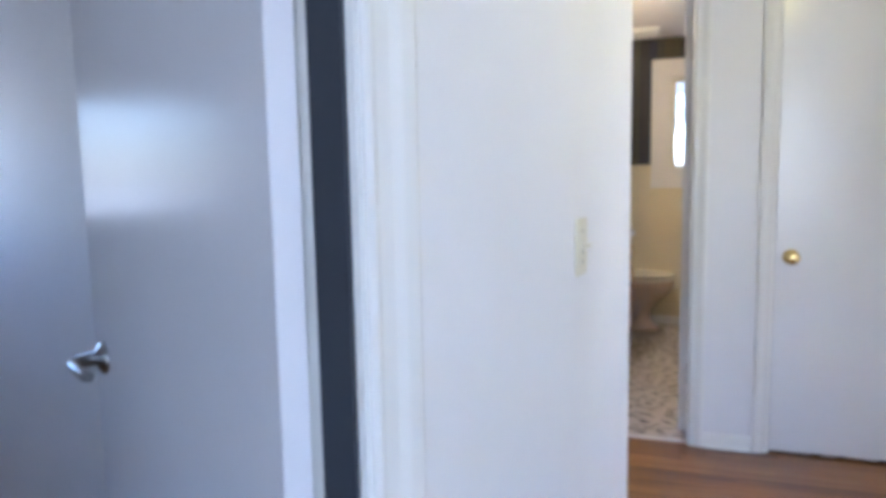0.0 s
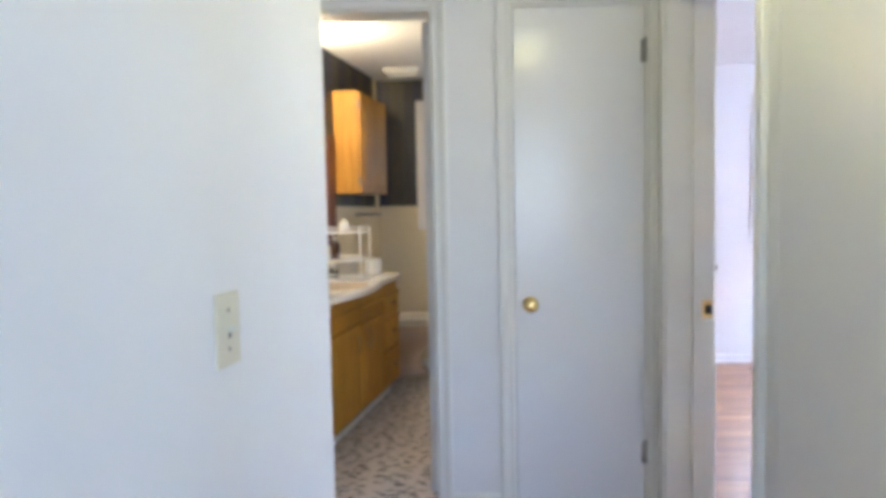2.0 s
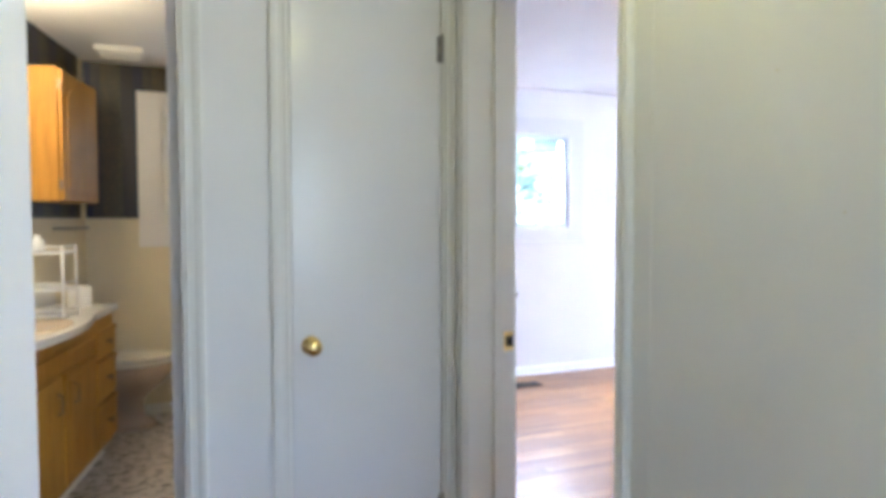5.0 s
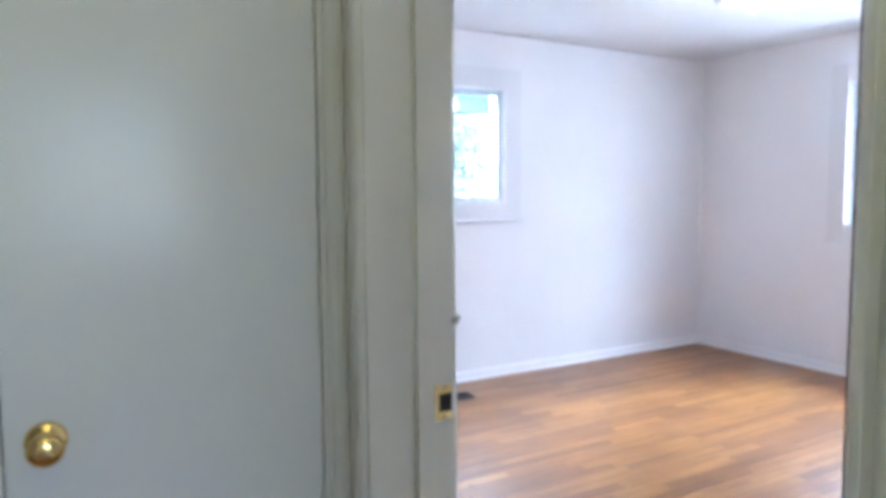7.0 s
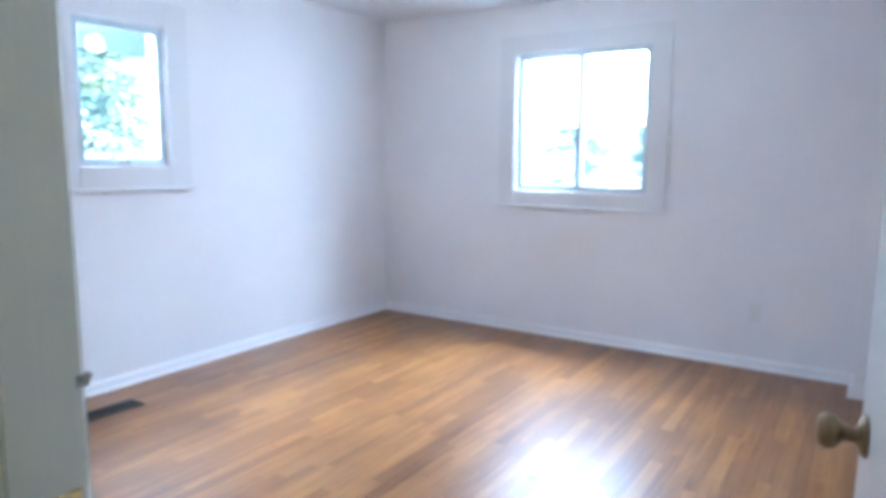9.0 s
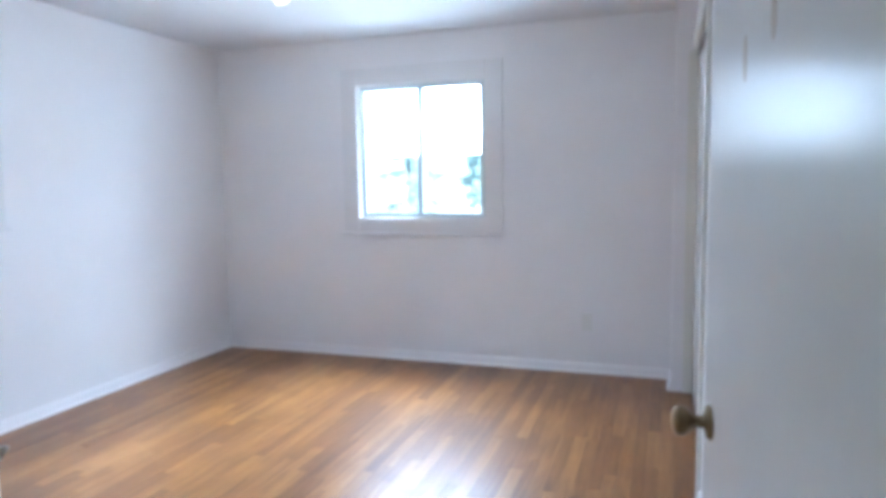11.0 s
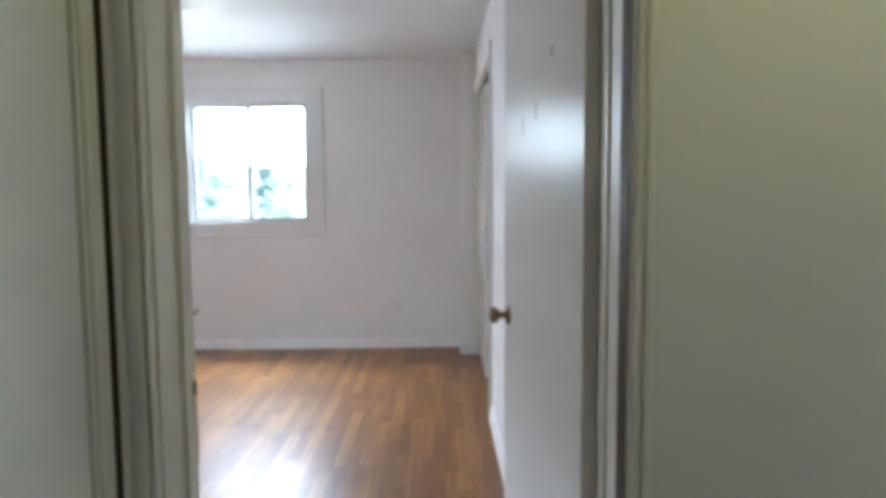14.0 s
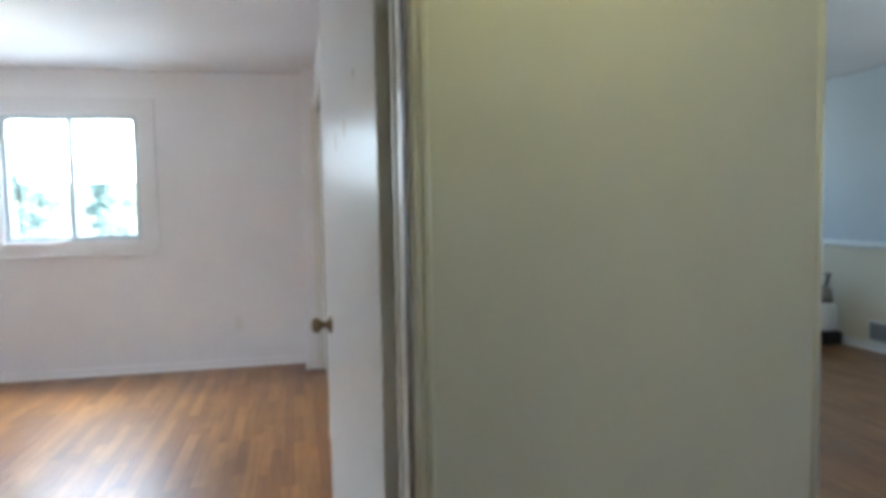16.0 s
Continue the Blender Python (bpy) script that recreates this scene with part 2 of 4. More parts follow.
def foliage(name, color):
    """Leaves that scatter light on both sides, in tones that differ from clump to clump."""
    m, t, b = node_material(name)
    geo = t.nodes.new("ShaderNodeNewGeometry")
    n = add(t, "TexNoise", Scale=4.0, Detail=3.0)
    t.links.new(geo.outputs["Position"], n.inputs["Vector"])
    r = ramp(t, n.outputs[0], [(0.3, tuple(c * 0.7 for c in color)), (0.7, tuple(c * 1.25 for c in color))])
    thin = t.nodes.new("ShaderNodeBsdfTranslucent")
    both = t.nodes.new("ShaderNodeMixShader")
    both.inputs[0].default_value = 0.5
    t.links.new(r.outputs[0], b.inputs["Base Color"])
    t.links.new(r.outputs[0], thin.inputs["Color"])
    t.links.new(b.outputs[0], both.inputs[1])
    t.links.new(thin.outputs[0], both.inputs[2])
    t.links.new(both.outputs[0], t.nodes["Material Output"].inputs["Surface"])
    b.inputs["Roughness"].default_value = 0.5
    return m


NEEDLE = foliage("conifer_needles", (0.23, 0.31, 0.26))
# paler copy of the needles: strong sun and haze painted into the colour
NEEDLE_LIT = foliage("needles_painted_sunlit", (0.42, 0.52, 0.48))
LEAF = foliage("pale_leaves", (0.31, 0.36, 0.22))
BRASS = metal("polished_brass", (0.83, 0.62, 0.24), 0.2)
OLDBRASS = metal("aged_brass", (0.27, 0.20, 0.115), 0.32)
NICKEL = metal("satin_nickel", (0.52, 0.50, 0.47), 0.28)
STEEL = metal("dull_steel", (0.35, 0.33, 0.30), 0.4)
GLASS = glass_material("window_glass")
OAK_PARTS = wood("oak_strip_boards", (0.125, 0.046, 0.011), (0.25, 0.107, 0.027), (0.42, 0.210, 0.060), 0.33, "x", "object", coat=0.2)
OAK_STUFF = wood("oak_strip_boards_far", (0.125, 0.046, 0.011), (0.25, 0.107, 0.027), (0.42, 0.210, 0.060), 0.33, "x", "island", coat=0.2)
CABINET = wood("honey_oak", (0.30, 0.135, 0.014), (0.45, 0.23, 0.028), (0.55, 0.31, 0.048), 0.5, "z", "object", 1.4)
MAHOGANY = wood("red_brown_wood", (0.09, 0.03, 0.018), (0.17, 0.06, 0.035), (0.24, 0.09, 0.05), 0.4, "z", "object", 1.4)
BROWN = paint("brown_bottle_plastic", (0.08, 0.035, 0.015), 0.25, 0.0)
SILVER = metal("mirror_silver", (0.9, 0.9, 0.9), 0.02)
VINYL = vinyl_material()
WALLPAPER = wallpaper_material()
GLOBE = glow("frosted_globe", (1.0, 0.9, 0.72), 0.5)
FROST = paint("frosted_shade_glass", (0.72, 0.70, 0.68), 0.4, 0.0)


# ---- mesh tools ----
def box(bm, lo, hi, m=None):
    """A box between two corners, turned by m."""
    v = [bm.verts.new((x, y, z)) for x in (lo[0], hi[0]) for y in (lo[1], hi[1]) for z in (lo[2], hi[2])]
    if m is not None:
        for w in v:
            w.co = m @ w.co
    for f in ((0, 1, 3, 2), (4, 6, 7, 5), (0, 4, 5, 1), (2, 3, 7, 6), (0, 2, 6, 4), (1, 5, 7, 3)):
        bm.faces.new([v[i] for i in f])
    return v


def turned(bm, profile, n=24, m=None):
    """A body turned about z from (radius, height) pairs; ends with radius 0 close it."""
    rings = []
    for r, z in profile:
        if r == 0:
            ring = [bm.verts.new((0, 0, z))]
        else:
            ring = [bm.verts.new((r * math.cos(2 * math.pi * k / n), r * math.sin(2 * math.pi * k / n), z)) for k in range(n)]
        rings.append(ring)
    for a, b in zip(rings, rings[1:]):
        for k in range(n):
            q = [a[k % len(a)], a[(k + 1) % len(a)], b[(k + 1) % len(b)], b[k % len(b)]]
            q = list(dict.fromkeys(q))
            if len(q) > 2:
                bm.faces.new(q)
    if m is not None:
        for ring in rings:
            for v in ring:
                v.co = m @ v.co
    for f in bm.faces:
        f.smooth = True


def prism(bm, outline, length, m=None, smooth=False):
    """An outline in (x, y) drawn out along z."""
    lo = [bm.verts.new((x, y, 0)) for x, y in outline]
    hi = [bm.verts.new((x, y, length)) for x, y in outline]
    n = len(lo)
    bm.faces.new(lo[::-1])
    bm.faces.new(hi)
    for i in range(n):
        f = bm.faces.new((lo[i], lo[(i + 1) % n], hi[(i + 1) % n], hi[i]))
        f.smooth = smooth
    if m is not None:
        for v in lo + hi:
            v.co = m @ v.co


def tube(bm, points, r, n=10):
    """A round bar along points."""
    rings = []
    pts = [Vector(p) for p in points]
    for i, p in enumerate(pts):
        d = (pts[min(i + 1, len(pts) - 1)] - pts[max(i - 1, 0)]).normalized()
        q = d.to_track_quat("Z", "Y").to_matrix()
        rings.append([bm.verts.new(p + q @ Vector((r * math.cos(2 * math.pi * k / n), r * math.sin(2 * math.pi * k / n), 0))) for k in range(n)])
    for a, b in zip(rings, rings[1:]):
        for k in range(n):
            f = bm.faces.new((a[k], a[(k + 1) % n], b[(k + 1) % n], b[k]))
            f.smooth = True
    bm.faces.new(rings[0][::-1])
    bm.faces.new(rings[-1])


def mesh_of(name, bm, material, bevel=0.0, segments=2):
    bmesh.ops.recalc_face_normals(bm, faces=bm.faces)
    if bevel:
        bmesh.ops.bevel(bm, geom=[e for e in bm.edges if e.is_manifold and e.calc_face_angle(0) > 0.6], offset=bevel, segments=segments, affect="EDGES", profile=0.6, clamp_overlap=True)
    me = bpy.data.meshes.new(name)
    bm.to_mesh(me)
    bm.free()
    me.materials.append(material)
    return me


def part(name, bm, material, parent, label="", bevel=0.0, m=None):
    ob = new(name, mesh_of(name, bm, material, bevel))
    ob.parent = parent
    if m is not None:
        ob.matrix_basis = m
    return tagged(ob, label) if label else ob


def thing(name, label, category, bm=None, material=None, m=None, kind="", group="", bevel=0.0):
    ob = new(name, mesh_of(name, bm, material, bevel) if bm else None)
    if m is not None:
        ob.matrix_basis = m
    return tagged(ob, label, category, group, kind)


def box_mesh(lo, hi):
    bm = bmesh.new()
    box(bm, lo, hi)
    return bm


def wall(name, label, axis, lo, hi, face, back, material, holes=(), top=CEIL, m=None):
    """An upright wall that runs along axis from lo to hi, between face and back, with holes (a, b, z0, z1) through it."""
    bm = bmesh.new()

    def piece(a, b, z0, z1):
        if b - a < 1e-4 or z1 - z0 < 1e-4:
            return
        f0, f1 = min(face, back), max(face, back)
        if axis == "x":
            box(bm, (a, f0, z0), (b, f1, z1), m)
        else:
            box(bm, (f0, a, z0), (f1, b, z1), m)

    at = lo
    for a, b, z0, z1 in sorted(holes):
        piece(at, a, 0, top)
        piece(a, b, 0, z0)
        piece(a, b, z1, top)
        at = b
    piece(at, hi, 0, top)
    bmesh.ops.remove_doubles(bm, verts=bm.verts, dist=1e-5)
    return thing(name, label, "wall", bm, material, kind="structure")


# ---- floors and ceilings ----
def slab(name, label, lo, hi, material, category):
    return thing(name, label, category, box_mesh(lo, hi), material, kind="structure")


floor_bedroom = slab("floor_bedroom", "honey oak strip floor of the empty bedroom, glossy", (XE2 - 0.085, 1.4, -0.12), (XB + 0.16, YB + 0.15, -0.012), OAK_STUFF, "floor")
floor_hall = slab("floor_hall", "honey oak strip floor of the hall", (-3.3, -2.5, -0.12), (XE2 - 0.085, YN + 0.03, -0.012), OAK_STUFF, "floor")
floor_living = slab("floor_living", "honey oak strip floor of the far room", (XE2 - 0.085, -2.5, -0.12), (6.0, 1.4, -0.012), OAK_STUFF, "floor")
floor_bath = slab("floor_bathroom", "pale sheet vinyl floor printed with short dark dashes", (XBW - 0.5, YN + 0.03, -0.12), (XE2 - 0.085, YB + 0.15, 0.0), VINYL, "floor")
slab("ceiling_bedroom", "flat white painted ceiling of the bedroom", (XE2 - 0.085, 2.0, CEIL), (XB + 0.16, YB + 0.16, CEIL + 0.12), CEILING, "ceiling")
slab("ceiling_hall", "flat white painted ceiling of the hall", (-3.3, -2.5, CEIL), (XE2 - 0.085, YN + 0.06, CEIL + 0.12), CEILING, "ceiling")
slab("ceiling_living", "flat white painted ceiling of the far room", (XE2 - 0.085, -2.5, CEIL), (6.0, 2.0, CEIL + 0.12), CEILING, "ceiling")
slab("ceiling_bathroom", "flat white painted bathroom ceiling", (XBW - 0.5, YN + 0.06, 2.225), (XE2 - 0.085, YB + 0.16, CEIL + 0.12), CEILING, "ceiling")

# ---- walls ----
W1 = (2.225, 2.745, 1.18, 1.935)      # north window of the bedroom: x, x, z, z
W2 = (3.363, 4.318, 1.015, 1.965)     # east window of the bedroom: y, y, z, z
W3 = (-0.33, 0.12, 1.215, 1.93)       # bathroom window: x, x, z, z
BATH = (-0.90, -0.24)
CLOSET = (0.058, 0.608)

wall("wall_north", "white hall wall with the bathroom and closet doorways", "x", -2.3, XE, YN, YN + 0.12, WALL,
     [(BATH[0], BATH[1], 0, DOOR_H), (CLOSET[0], CLOSET[1], 0, 2.03)])
wall("wall_east", "white hall wall with the bedroom doorway", "y", DOOR_Y[0], YB, XE, XE2, PANEL, [(DOOR_Y[0], DOOR_Y[1], 0, DOOR_H)])
wall("wall_east_south", "white hall wall beside the bedroom doorway", "y", YL, DOOR_Y[0], XS, XE2, PANEL)
wall("wall_bedroom_north", "white exterior bedroom wall with a small window", "x", XE2, XB, YB, YB + 0.16, BEDWALL, [W1])
wall("wall_bedroom_east", "white exterior bedroom wall with a sliding window", "y", 1.2, YB + 0.16, XB, XB + 0.16, BEDWALL, [W2])
wall("wall_bedroom_south", "white bedroom wall with a sliding-door closet", "x", 1.80, XB - 0.26, 2.06, 1.96, BEDWALL, [(3.05, XB - 0.26, 0, 1.99)])
wall("wall_bedroom_recess", "white bedroom wall behind the open door", "x", XE2, 1.80, 1.975, 1.92, BEDWALL)
wall("wall_pilaster", "white corner stub beside the closet", "x", XB - 0.26, XB, 2.165, 1.96, BEDWALL)
wall("wall_closet_back", "white back wall of the bedroom closet", "x", XE2, XB, 1.30, 1.22, BEDWALL)
wall("wall_bathroom_north", "bathroom exterior wall, cream paint below", "x", XBW - 0.4, XE, YB, YB + 0.16, CREAM, [W3])
TURN = pose(-0.578, 4.81, 0, 0, 0, -10.3) @ pose(0.578, -4.81, 0)   # the vanity side leans like the west wall of the hall
wall("wall_bathroom_west", "cream bathroom wall behind the vanity", "y", YN + 0.10, YB + 0.16, XBW, XBW - 0.12, CREAM, m=TURN)
wall("wall_closet_west", "wall between bathroom and hall closet", "y", YN + 0.12, 3.80, 0.0, 0.055, CREAM)
wall("wall_closet_north", "wall between bathroom and hall closet", "x", 0.055, XE, 3.80, 3.74, CREAM)
wall("wall_living_north", "white wall of the far room", "x", XE2, 6.0, YL, YL + 0.12, WALL)
# the east opening is invented, to let more light into the far room
wall("wall_living_east", "grey wall of the far room with an unseen opening added for light", "y", -2.35, YL, 5.6, 5.72, GREY, [(-1.9, 0.1, 0.85, 2.05)])
wall("wall_living_south", "wall of the far room with a picture window", "x", -1.1, 5.6, -2.35, -2.5, CREAM, [(-0.1, 2.3, 0.75, 2.05)])
wall("wall_hall_end", "white end wall of the hall", "y", 1.84, YN, -2.2, -2.3, WALL)
# unseen slot, added and sized to let some sky fill into the west room
wall("wall_west_room_south", "white wall of the west room with a narrow opening added for fill light", "x", -3.2, -1.1, -2.35, -2.5, WALL, [(-2.6, -2.42, 0.9, 1.9)])
wall("wall_west_room_west", "white wall of the west room with a small window", "y", -2.5, 1.72, -3.2, -3.3, WALL, [(1.02, 1.64, 1.06, 1.56)])
wall("wall_west_room_north", "white wall between the west room and hall", "x", -3.3, -0.56, 1.84, 1.72, WALL)

# the west wall of the hall leans ten degrees from the others
LEAN = pose(-0.45, 1.84, 0, 0, 0, -10.3)
JAMB_W = -1.225      # north jamb of the west doorway along that wall
wall("wall_west", "white hall wall with a light switch and an open door", "y", -4.3, 0.0, 0.0, -0.115, WALL, [(JAMB_W - 0.86, JAMB_W, 0, DOOR_H)], m=LEAN)

# wallpaper bands above the bathroom wainscot, a few millimetres proud
PAPER_Z = 1.262
bm = bmesh.new()
box(bm, (XBW, YB - 0.004, PAPER_Z), (W3[0] - 0.135, YB, 2.225))
box(bm, (W3[0] - 0.135, YB - 0.004, W3[3] + 0.135), (W3[1] + 0.135, YB, CEIL))
box(bm, (W3[1] + 0.135, YB - 0.004, PAPER_Z), (XE, YB, CEIL))
box(bm, (XBW, YN + 0.2, PAPER_Z), (XBW + 0.004, YB - 0.16, 2.225), TURN)
thing("trim_wallpaper", "dark striped wallpaper in navy, charcoal and olive", "wallpaper", bm, WALLPAPER, kind="structure")

# far room: grey paint above the chair rail
bm = bmesh.new()
box(bm, (2.35, -2.35, 0.86), (5.6, -2.346, CEIL))
thing("trim_upper_wall", "blue-grey paint above the chair rail", "wall", bm, GREY, kind="structure")
bm = bmesh.new()
prism(bm, [(0, 0), (0.018, 0.006), (0.024, 0.025), (0.018, 0.045), (0.012, 0.06), (0, 0.06)], 3.25, pose(2.35, -2.346, 0.83, 90, 0, 90))
thing("trim_chair_rail", "white moulded chair rail", "trim", bm, TRIM, kind="structure")


# ---- trim ----
CASING = [(0, 0), (0, 0.010), (0.004, 0.014), (0.012, 0.011), (0.026, 0.012), (0.036, 0.017), (0.050, 0.019), (0.056, 0.016), (0.056, 0)]


BEADED = [(0, 0), (0, 0.013), (0.005, 0.019), (0.011, 0.019), (0.014, 0.010), (0.019, 0.010), (0.022, 0.019), (0.032, 0.020), (0.036, 0.014), (0.037, 0.004), (0.093, 0.003), (0.095, 0)]


def casing(name, parent, start, end, side, out, width=0.056, shape=None):
    """Moulded casing from start to end; side points away from the opening, out away from the wall."""
    a, b = Vector(start), Vector(end)
    z = (b - a).normalized()
    m = Matrix((Vector(side), Vector(out), z)).transposed().to_4x4()
    m.translation = a
    bm = bmesh.new()
    prism(bm, shape or [(x * width / 0.056, y) for x, y in CASING], (b - a).length, m)
    return part(name, bm, TRIM, parent)


def baseboard(start, end, out, name="baseboard", material=None):
    """A plain baseboard with a rounded top and a quarter-round shoe."""
    a, b = Vector((*start, 0)), Vector((*end, 0))
    z = (b - a).normalized()
    y = Vector((0, 0, 1))
    m = Matrix((Vector((*out, 0)), y, z)).transposed().to_4x4()
    m.translation = a
    bm = bmesh.new()
    prism(bm, [(0, 0), (0.022, 0), (0.021, 0.008), (0.013, 0.017), (0.010, 0.05), (0.007, 0.058), (0.002, 0.063), (0, 0.063)], (b - a).length, m)
    return thing(name, "white painted wooden baseboard along the wall", "baseboard", bm, material or TRIM, kind="structure")


def butt_hinge(parent, m, material=STEEL):
    bm = bmesh.new()
    box(bm, (-0.016, -0.0015, -0.044), (0.016, 0.0015, 0.044))
    for k in range(5):
        turned(bm, [(0, -0.044 + k * 0.018), (0.006, -0.044 + k * 0.018), (0.006, -0.0275 + k * 0.018), (0, -0.0275 + k * 0.018)], 10, pose(0, -0.005, 0))
    turned(bm, [(0, 0.044), (0.005, 0.046), (0.004, 0.052), (0, 0.054)], 10, pose(0, -0.005, 0))
    return part("hinge", bm, material, parent, m=m)


def round_knob(parent, m, material, label):
    """A door knob that points along its own z."""
    bm = bmesh.new()
    turned(bm, [(0, 0), (0.031, 0), (0.031, 0.003), (0.027, 0.008), (0.014, 0.011), (0.011, 0.016), (0.011, 0.028), (0.018, 0.034), (0.026, 0.042), (0.027, 0.052), (0.023, 0.060), (0.012, 0.064), (0, 0.065)], 32)
    return part("knob", bm, material, parent, label, m=m)


def hall_frame(name, label, x0, x1, h):
    """A doorway in the north wall: jambs and casing on the hall side."""
    d = thing(name, label, "door", kind="structure")
    for nm, lo, hi in (("jamb", (x0, YN - 0.004, 0), (x0 + 0.014, YN + 0.124, h)), ("jamb", (x1 - 0.014, YN - 0.004, 0), (x1, YN + 0.124, h)),
                       ("jamb_head", (x0 + 0.014, YN - 0.004, h - 0.014), (x1 - 0.014, YN + 0.124, h))):
        part(nm, box_mesh(lo, hi), TRIM, d, bevel=0.0015)
    casing("casing", d, (x0 + 0.005, YN, 0), (x0 + 0.005, YN, h + 0.05), (-1, 0, 0), (0, -1, 0))
    casing("casing", d, (x1 - 0.005, YN, 0), (x1 - 0.005, YN, h + 0.05), (1, 0, 0), (0, -1, 0), 0.056 if x1 < 0 else 0.038)
    casing("casing_head", d, (x0 + 0.005, YN, h - 0.005), (x1 - 0.005, YN, h - 0.005), (0, 0, 1), (0, -1, 0))
    return d


def door_leaf(parent, w, h, material=DOOR, thick=0.035, m=None, label=""):
    bm = bmesh.new()
    box(bm, (0, 0, 0), (w, thick, h))
    return part("leaf", bm, material, parent, label, bevel=0.002, m=m)


# hall closet, shut
door_1 = hall_frame("door_1", "closed flush white closet door with a polished brass knob", CLOSET[0], CLOSET[1], 2.03)
leaf = door_leaf(door_1, 0.517, 2.00, m=pose(CLOSET[0] + 0.0165, YN + 0.004, 0.014))
round_knob(leaf, pose(0.058, 0, 0.826, 90), BRASS, "polished brass round knob")
bm = bmesh.new()
box(bm, (-0.0145, -0.0035, 0.795), (-0.001, 0.004, 0.855))
part("strike_plate", bm, STEEL, leaf)
for z in (0.215, 1.82):
    butt_hinge(leaf, pose(0.5185, -0.004, z))

# bathroom doorway, its door swung inward
door_3 = hall_frame("door_3", "bathroom doorway with its cream door swung open inside", BATH[0], BATH[1], DOOR_H)
leaf = door_leaf(door_3, 0.63, 1.99, m=pose(BATH[1] - 0.012, YN + 0.128, 0.014, 0, 0, 86))
for z in (0.29, 1.72):
    butt_hinge(door_3, pose(BATH[1] - 0.0155, YN + 0.105, z, 0, 0, 90))
bm = bmesh.new()
box(bm, (BATH[0] + 0.014, YN + 0.02, -0.005), (BATH[1] - 0.014, YN + 0.055, 0.009))
part("threshold", bm, MARBLE, door_3, "white bathroom threshold strip", bevel=0.003)

# bedroom doorway, its door swung inward
door_2 = thing("door_2", "open flush white bedroom door with an aged brass knob", "door", kind="structure")
y0, y1 = DOOR_Y
for nm, lo, hi in (("jamb", (XS - 0.004, y0, 0), (XE2 + 0.004, y0 + 0.016, DOOR_H)), ("jamb", (XE - 0.004, y1 - 0.012, 0), (XE2 + 0.004, y1, DOOR_H)),
                   ("jamb_head", (XE - 0.004, y0 + 0.012, DOOR_H - 0.012), (XE2 + 0.004, y1 - 0.012, DOOR_H)),
                   ("stop", (XE2 - 0.076, y0 + 0.012, 0), (XE2 - 0.040, y0 + 0.022, DOOR_H - 0.012)), ("stop", (XE2 - 0.076, y1 - 0.022, 0), (XE2 - 0.040, y1 - 0.012, DOOR_H - 0.012))):
    part(nm, box_mesh(lo, hi), TRIM, door_2, bevel=0.0015)
for x, o in ((XE, -1), (XE2, 1)):
    south = XS if o < 0 else x
    casing("casing", door_2, (south, y0 + 0.010, 0), (south, y0 + 0.010, DOOR_H + 0.05), (0, -1, 0), (o, 0, 0), shape=BEADED[:9] + [(0.037, 0)])
    if o < 0:
        bm = box_mesh((XS - 0.0022, y0 - 0.084, 0), (XS - 0.0002, y0 - 0.034, CEIL - 0.002))
        part("casing_flat", bm, PANEL, door_2, bevel=0.0008)
        # shadowed band of the jamb, painted as a thin dark strip
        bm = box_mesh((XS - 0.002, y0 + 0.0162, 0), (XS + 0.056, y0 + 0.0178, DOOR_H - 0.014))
        part("jamb_shade_strip", bm, JOINT_SHADE, door_2, "thin dark strip painted as the shade along the jamb")
        bm = box_mesh((XE - 0.012, y1 + 0.050, 0), (XE - 0.0002, y1 + 0.064, DOOR_H + 0.05))
        part("backband", bm, TRIM, door_2, bevel=0.003)
    casing("casing", door_2, (x, y1 - 0.005, 0), (x, y1 - 0.005, DOOR_H + 0.05), (0, 1, 0), (o, 0, 0), shape=[(u * 0.72, v) for u, v in BEADED])
    casing("casing_head", door_2, (x, y0 + 0.005, DOOR_H - 0.005), (x, y1 - 0.005, DOOR_H - 0.005), (0, 0, 1), (o, 0, 0))
leaf = door_leaf(door_2, 0.80, 1.99, LEAFPAINT, m=pose(XE2 + 0.010, 2.010, 0.014, 0, 0, 6.3))
round_knob(leaf, pose(0.735, 0.035, 0.828, -90), OLDBRASS, "aged brass round knob")
round_knob(leaf, pose(0.735, 0.0, 0.828, 90), OLDBRASS, "aged brass round knob")
for z in (0.25, 1.80):
    butt_hinge(leaf, pose(-0.002, 0.018, z, 0, 0, 90), OLDBRASS)
for u, z, s in ((0.545, 1.42, 0.034), (0.40, 1.445, 0.030), (0.25, 1.57, 0.016)):
    bm = bmesh.new()
    bmesh.ops.create_uvsphere(bm, u_segments=12, v_segments=6, radius=1)
    for v in bm.verts:
        v.co = Vector((v.co.x * 0.014, v.co.y * 0.0006, v.co.z * s))
    part("scuff", bm, SCUFF, leaf, "brown scuff mark", m=pose(u, 0.0352, z, 0, 4, 0))
bm = bmesh.new()
box(bm, (XE2 - 0.036, y1 - 0.0135, 0.79), (XE2 + 0.002, y1 - 0.011, 0.86))
strike = part("strike_plate", bm, BRASS, door_2, "brass strike plate", bevel=0.0008)
part("strike_hole", box_mesh((XE2 - 0.026, y1 - 0.0142, 0.808), (XE2 + 0.0015, y1 - 0.0132, 0.842)), BLACK, strike)
for z in (0.797, 0.853):
    bm = bmesh.new()
    turned(bm, [(0, 0), (0.003, 0), (0.002, 0.001), (0, 0.001)], 10, pose(XE2 - 0.014, y1 - 0.0135, z, 90))
    part("screw", bm, STEEL, strike)
bm = bmesh.new()
